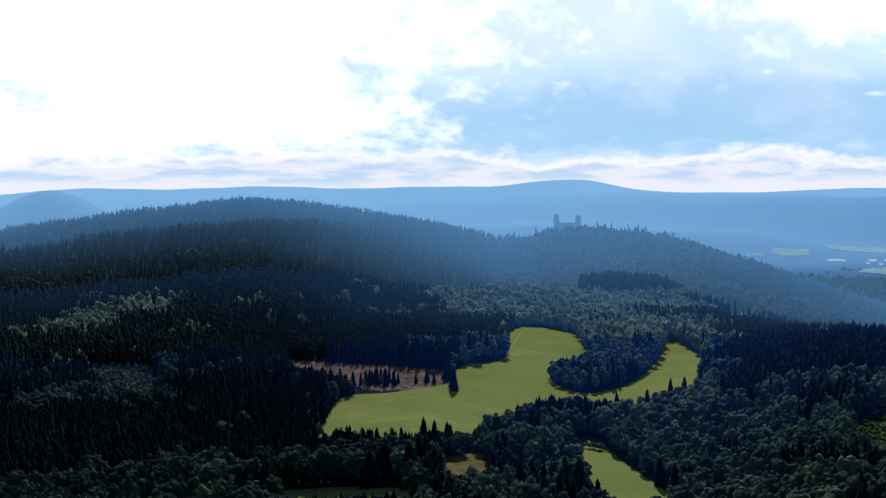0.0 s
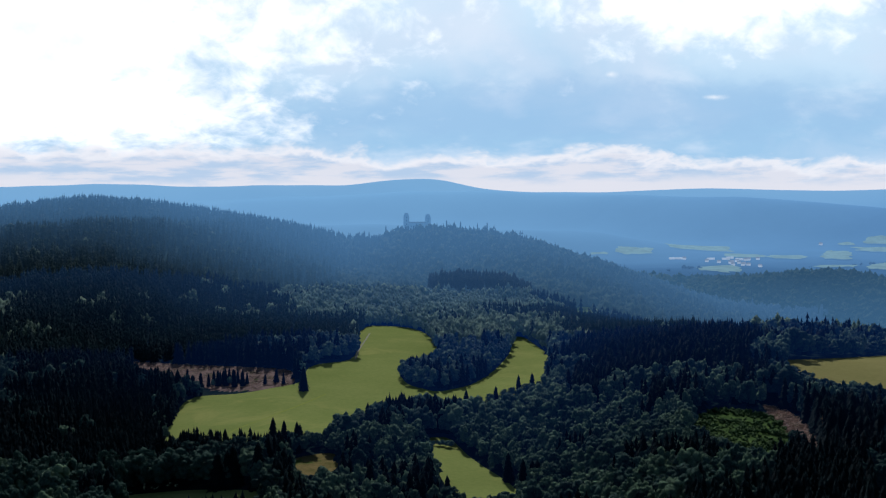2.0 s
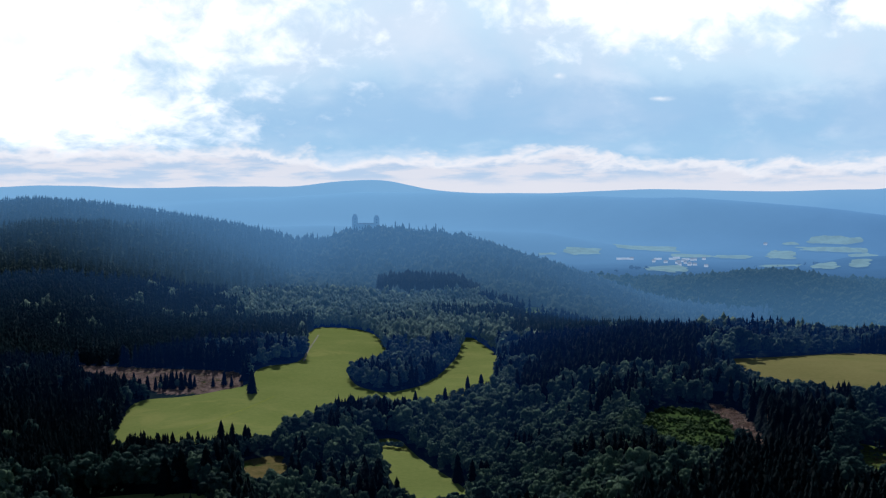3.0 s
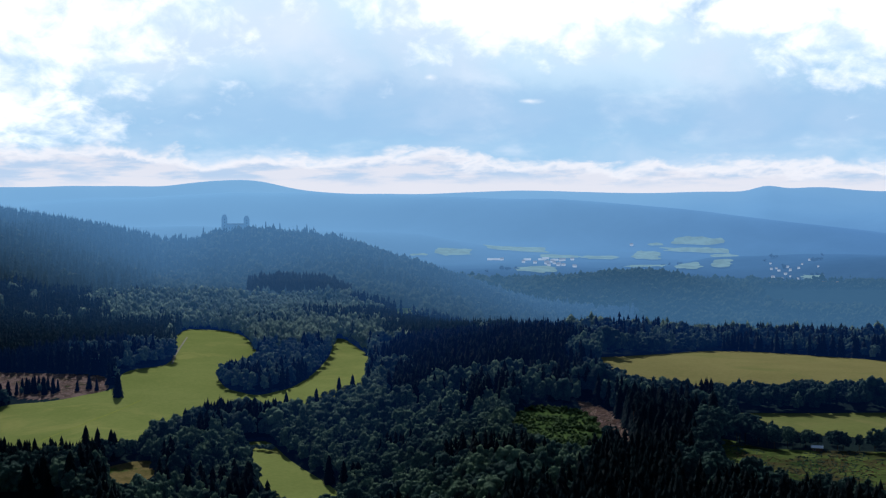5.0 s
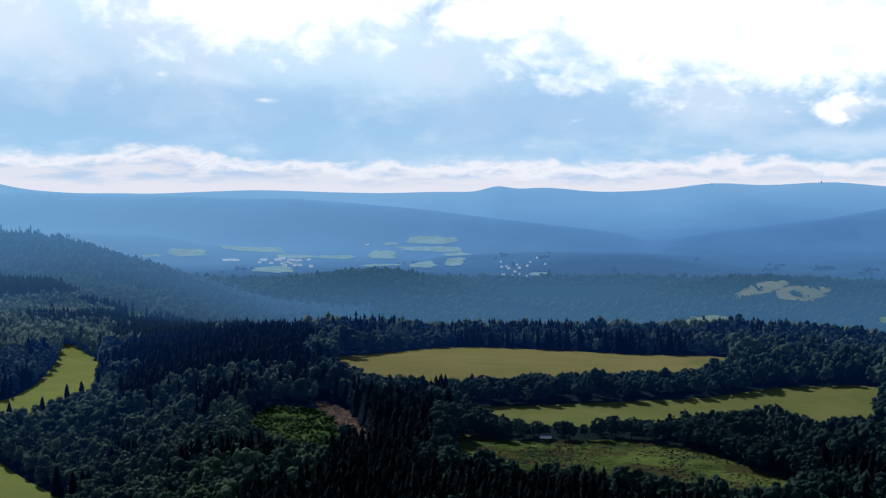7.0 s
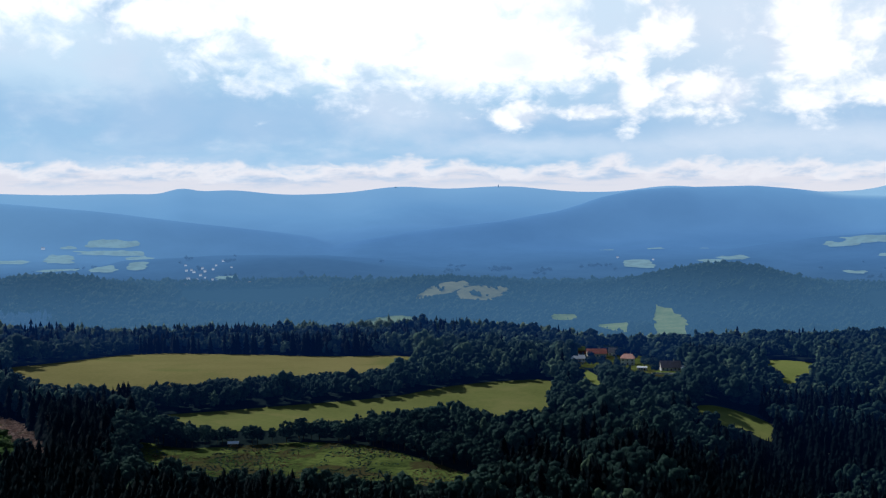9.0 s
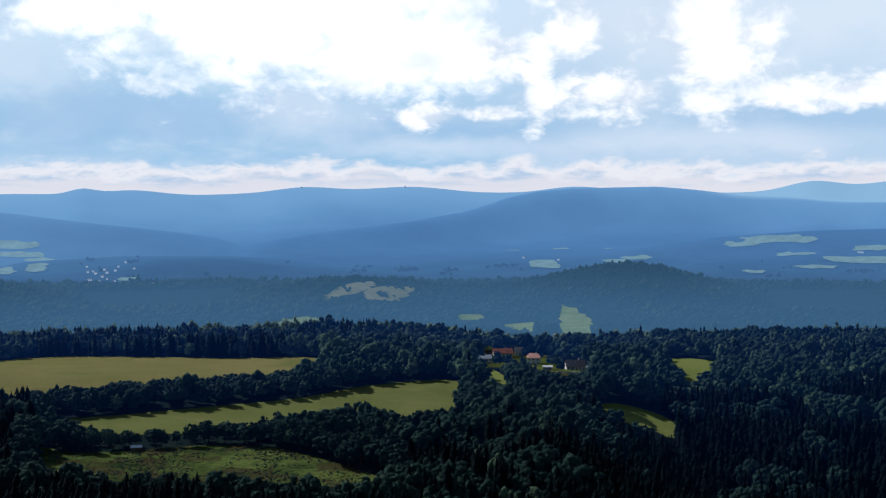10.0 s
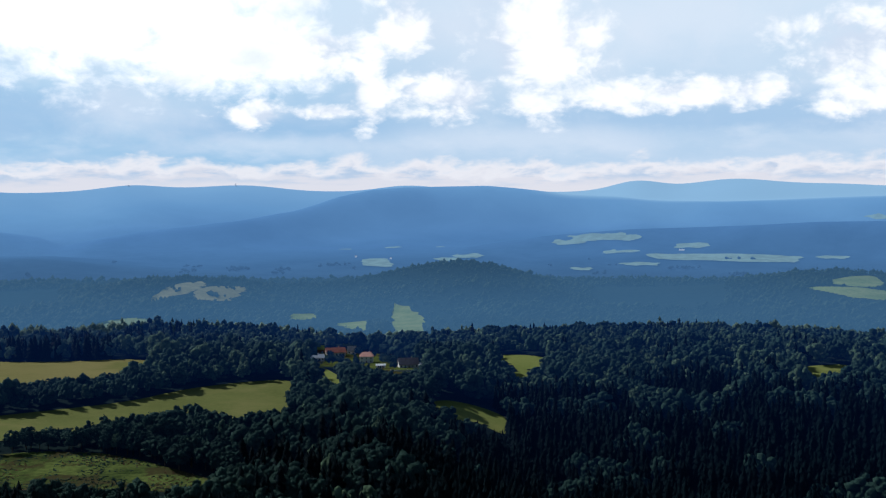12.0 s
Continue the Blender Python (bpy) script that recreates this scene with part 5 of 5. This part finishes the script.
for k in range(5):
    for z in (5.5, 11.0):
        part("window", arch, castle).location = (-10 + 5 * k, -5.45, z)
part("curtain_wall", done("curtain_wall", block(-25, 27, -13, -11.6, -8, 4.0, 0.3), STONE), castle)
part("gatehouse", done("gatehouse", block(24, 33, -9, 1, -6, 7.5, 0.4), STONE), castle)
part("gatehouse_roof", done("gatehouse_roof", gable(9, 10, 0, 2.2, 0.2), SLATE), castle).location = (28.5, -4, 7.4)

# the hamlet
house(841, 747, -38, 17, 9, 3.2, 3.6, CREAM, RED, "long farmhouse with a bright red tiled roof")
house(825, 697, -52, 11.5, 10.5, 5.8, 3.2, WHITE, SALMON, "white two-storey house with a salmon hipped roof", hip=2.6, rows=2)
house(861, 745, -60, 7, 6, 3.2, 3.6, WHITE, GREY, "small white gabled house with a grey roof", chimney=False)
house(790, 725, -38, 15, 7, 2.8, 2.6, WHITE, TIN, "low white house with a pale sheet roof")
house(837, 766, -45, 13, 7, 3.0, 3.0, TIMBER, MOSS, "wooden barn with a mossy green roof", chimney=False)
house(746, 616, -52, 7, 4, 2.2, 0.9, WHITE, TIN, "small white shed with a pale tin roof", chimney=False, name="shed", category="shed")
house(765, 604, -42, 15, 9, 2.9, 4.4, WHITE, UMBER, "white farmhouse with a large brown-grey roof")
house(771, 595, -42, 6, 6, 2.4, 1.6, WHITE, TIN, "white annexe with a bright tin roof", chimney=False, name="shed", category="shed")
house(351, 566, -35, 5, 3.2, 2.0, 0.7, TIMBER, TIN, "field shed with a pale tin roof by the hedge", chimney=False, name="shed", category="shed")
house(5, 707, 10, 7, 5, 2.4, 1.6, WHITE, TIN, "little white cabin with a pale roof among trees", chimney=False, name="cabin", category="cabin")
yard_wall = tagged(new("yard_wall", done("yard_wall", block(-9, 9, -0.2, 0.2, -1, 1.3, 0.05), WHITE)), "low whitewashed wall before the farmhouse", "wall")
yard_wall.matrix_basis = pose(736, 587, float(height(736, 587)), 0, 0, -48)

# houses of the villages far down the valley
# village walls and roofs glow: the haze is put into their colour
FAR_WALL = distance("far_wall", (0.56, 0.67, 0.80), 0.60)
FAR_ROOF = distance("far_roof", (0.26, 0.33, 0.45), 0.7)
far_wall_mesh, far_roof_mesh = done("wall", block(-4.5, 4.5, -3.5, 3.5, -4, 3.6, 0.1), FAR_WALL), done("roof", gable(9, 7, 3.6, 3.0), FAR_ROOF)
long_wall_mesh, long_roof_mesh = done("wall", block(-10, 10, -4, 4, -4, 2.6, 0.1), FAR_WALL), done("roof", gable(20, 8, 2.6, 1.2), FAR_WALL)
rng = np.random.default_rng(5)
VILLAGE = [(17.23, 3543, 1), (17.61, 3532, 1), (17.82, 3530, 0), (18.97, 3527, 1), (19.62, 3506, 1), (19.8, 3523, 1), (20.19, 3510, 1), (20.42, 3499, 0), (20.62, 3484, 0), (20.94, 3507, 0), (19.85, 3439, 0), (19.93, 3350, 0), (18.82, 3464, 0),
           (23.68, 3828, 0), (29.82, 3180, 0), (30.12, 3142, 0), (30.38, 3098, 0), (30.63, 3142, 0), (29.87, 3030, 0), (30.25, 2990, 0), (30.89, 2995, 0), (30.51, 3211, 0), (31.02, 3161, 0), (21.09, 3325, 0), (20.62, 3360, 0), (64.2, 3570, 1), (49.3, 3560, 0), (50.9, 3480, 0)]
for k in range(14):
    VILLAGE.append((float(rng.normal(20.2, 0.55)), float(rng.normal(3450, 60)), 0) if k % 2 else (float(rng.normal(30.7, 1.0)), float(rng.normal(3150, 95)), 0))
for az, r, big in VILLAGE:
    az, r = az + float(rng.uniform(-0.06, 0.06)), r + float(rng.uniform(-12, 12))
    x, y = r * math.sin(radians(az)), r * math.cos(radians(az))
    far_house = tagged(new("village_house"), "long pale village building far off in the valley" if big else "small pale village house far off in the valley", "house", "village houses")
    far_house.matrix_basis = pose(x, y, float(height(x, y)) + 1, 0, 0, -az + float(rng.uniform(-25, 25))) @ Matrix.Scale(float(rng.uniform(0.48, 0.75)) if az > 25 else 1.0, 4)
    part("wall", long_wall_mesh if big else far_wall_mesh, far_house)
    part("roof", long_roof_mesh if big else far_roof_mesh, far_house)

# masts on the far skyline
# the masts carry the painted haze as well
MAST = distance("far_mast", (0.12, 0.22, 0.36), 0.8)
for az, wide, tall in ((43.95, 2.6, 10.0), (39.25, 5.0, 4.0)):
    x, y = 4640 * math.sin(radians(az)), 4640 * math.cos(radians(az))
    v, f = [], []
    tube(v, f, (0, 0, -8), (0, 0, tall * 0.6), wide, wide * 0.7, 8)
    tube(v, f, (0, 0, tall * 0.6), (0, 0, tall), wide * 0.4, wide * 0.2, 8)
    mast = tagged(new("lookout_mast", mesh_from("lookout_mast", v, f, MAST)), "small tower on the far blue mountain crest", "tower")
    mast.location = (x, y, float(height(x, y)))


# ---- ways and felled timber ----
GRAVEL = surface("pale_gravel", (0.17, 0.17, 0.14), (0.27, 0.26, 0.22), 4, fine=0.8)


def ribbon(name, points, wide, mat, lift):
    """A way laid over the land along a few plan points."""
    v, f = [], []
    pts = np.array(points, float)
    seg = np.concatenate([[0], np.cumsum(np.hypot(*np.diff(pts, axis=0).T))])
    s = np.linspace(0, seg[-1], max(4, int(seg[-1] / 5)))
    x, y = np.interp(s, seg, pts[:, 0]), np.interp(s, seg, pts[:, 1])
    dx, dy = np.gradient(x), np.gradient(y)
    n = np.hypot(dx, dy)
    for side in (-0.5, 0.5):
        px, py = x - dy / n * wide * side, y + dx / n * wide * side
        v += list(zip(px, py, height(px, py) + lift))
    k = len(s)
    f = [(i, i + 1, k + i + 1, k + i) for i in range(k - 1)]
    return mesh_from(name, v, f, mat)


TRACK = surface("mown_track", (0.150, 0.182, 0.040), (0.200, 0.228, 0.056), 8, fine=1.0)
tagged(new("gravel_way", ribbon("gravel_way", [(56, 1138), (63, 1200), (72, 1256), (80, 1310)], 1.7, GRAVEL, 0.55)), "pale gravel way along the meadow's edge", "path", kind="structure")
tagged(new("mown_track", ribbon("mown_track", [(-45, 868), (-38, 879), (-19, 902), (0, 937), (25, 985)], 1.8, TRACK, 0.42)), "faint paler track across the meadow", "path", kind="structure")
tagged(new("forest_lane", ribbon("forest_lane", [(690, 462), (680, 440), (672, 415), (662, 392)], 4.0, GRAVEL, 0.4)), "short stretch of pale lane between trees", "path", kind="structure")

# brash and stumps on the felled ground
rng = np.random.default_rng(21)
LOGS = surface("cut_wood", (0.20, 0.13, 0.10), (0.42, 0.31, 0.26), 2, fine=0.4)
for name in ("clearcut", "felled_strip", "storm_gap"):
    rim = np.array(RIMS[name])
    P = np.stack([rng.uniform(rim[:, 0].min(), rim[:, 0].max(), 2600), rng.uniform(rim[:, 1].min(), rim[:, 1].max(), 2600)], 1)
    P = P[inside(*P.T, RIMS[name])][:650]
    v, f = [], []
    for x, y in P:
        z, a, q = float(height(x, y)) + 0.3, rng.uniform(0, 6.28), rng.uniform(0.8, 3.2)
        if rng.uniform() < 0.3:
            tube(v, f, (x, y, z - 0.5), (x, y, z + rng.uniform(0.3, 0.8)), 0.35, 0.3, 5)
        else:
            tube(v, f, (x - q * math.cos(a), y - q * math.sin(a), z), (x + q * math.cos(a), y + q * math.sin(a), z + rng.uniform(0, 0.9)), 0.22, 0.1, 4)
    tagged(new("brash", mesh_from("brash", v, f, LOGS)), "reddish brown brash and stumps on felled ground", "brash", kind="stuff")

# weeds and tussocks on the unmown pasture
weeds = scatter(400, 720, 24, 46, 1.7, rng)
weeds = weeds[inside(*weeds.T, RIMS["rough_field"])]
weeds = weeds[ripple(*weeds.T, 19, 2.0) + 0.6 * ripple(*weeds.T, 7, 1.0) > -0.12]
stand("tall_weeds", "patches of tall dark weeds on the rough pasture", "weeds", LEAF_DARK, LEAFY_LOW, weeds, rng.uniform(0.3, 1.1, len(weeds)), rng.uniform(1.2, 2.2, len(weeds)), rng)
docks = scatter(400, 720, 24, 46, 1.8, rng)
docks = docks[inside(*docks.T, RIMS["rough_field"])]
docks = docks[ripple(*docks.T, 23, 7.0) + 0.5 * ripple(*docks.T, 8, 5.0) + 0.5 * smooth(36, 42, np.degrees(np.arctan2(*docks.T))) > 0.22]
stand("dry_weeds", "patches of dry brown weeds on the rough pasture", "weeds", DOCK, LEAFY_LOW, docks, rng.uniform(0.4, 1.0, len(docks)), rng.uniform(1.2, 2.2, len(docks)), rng)
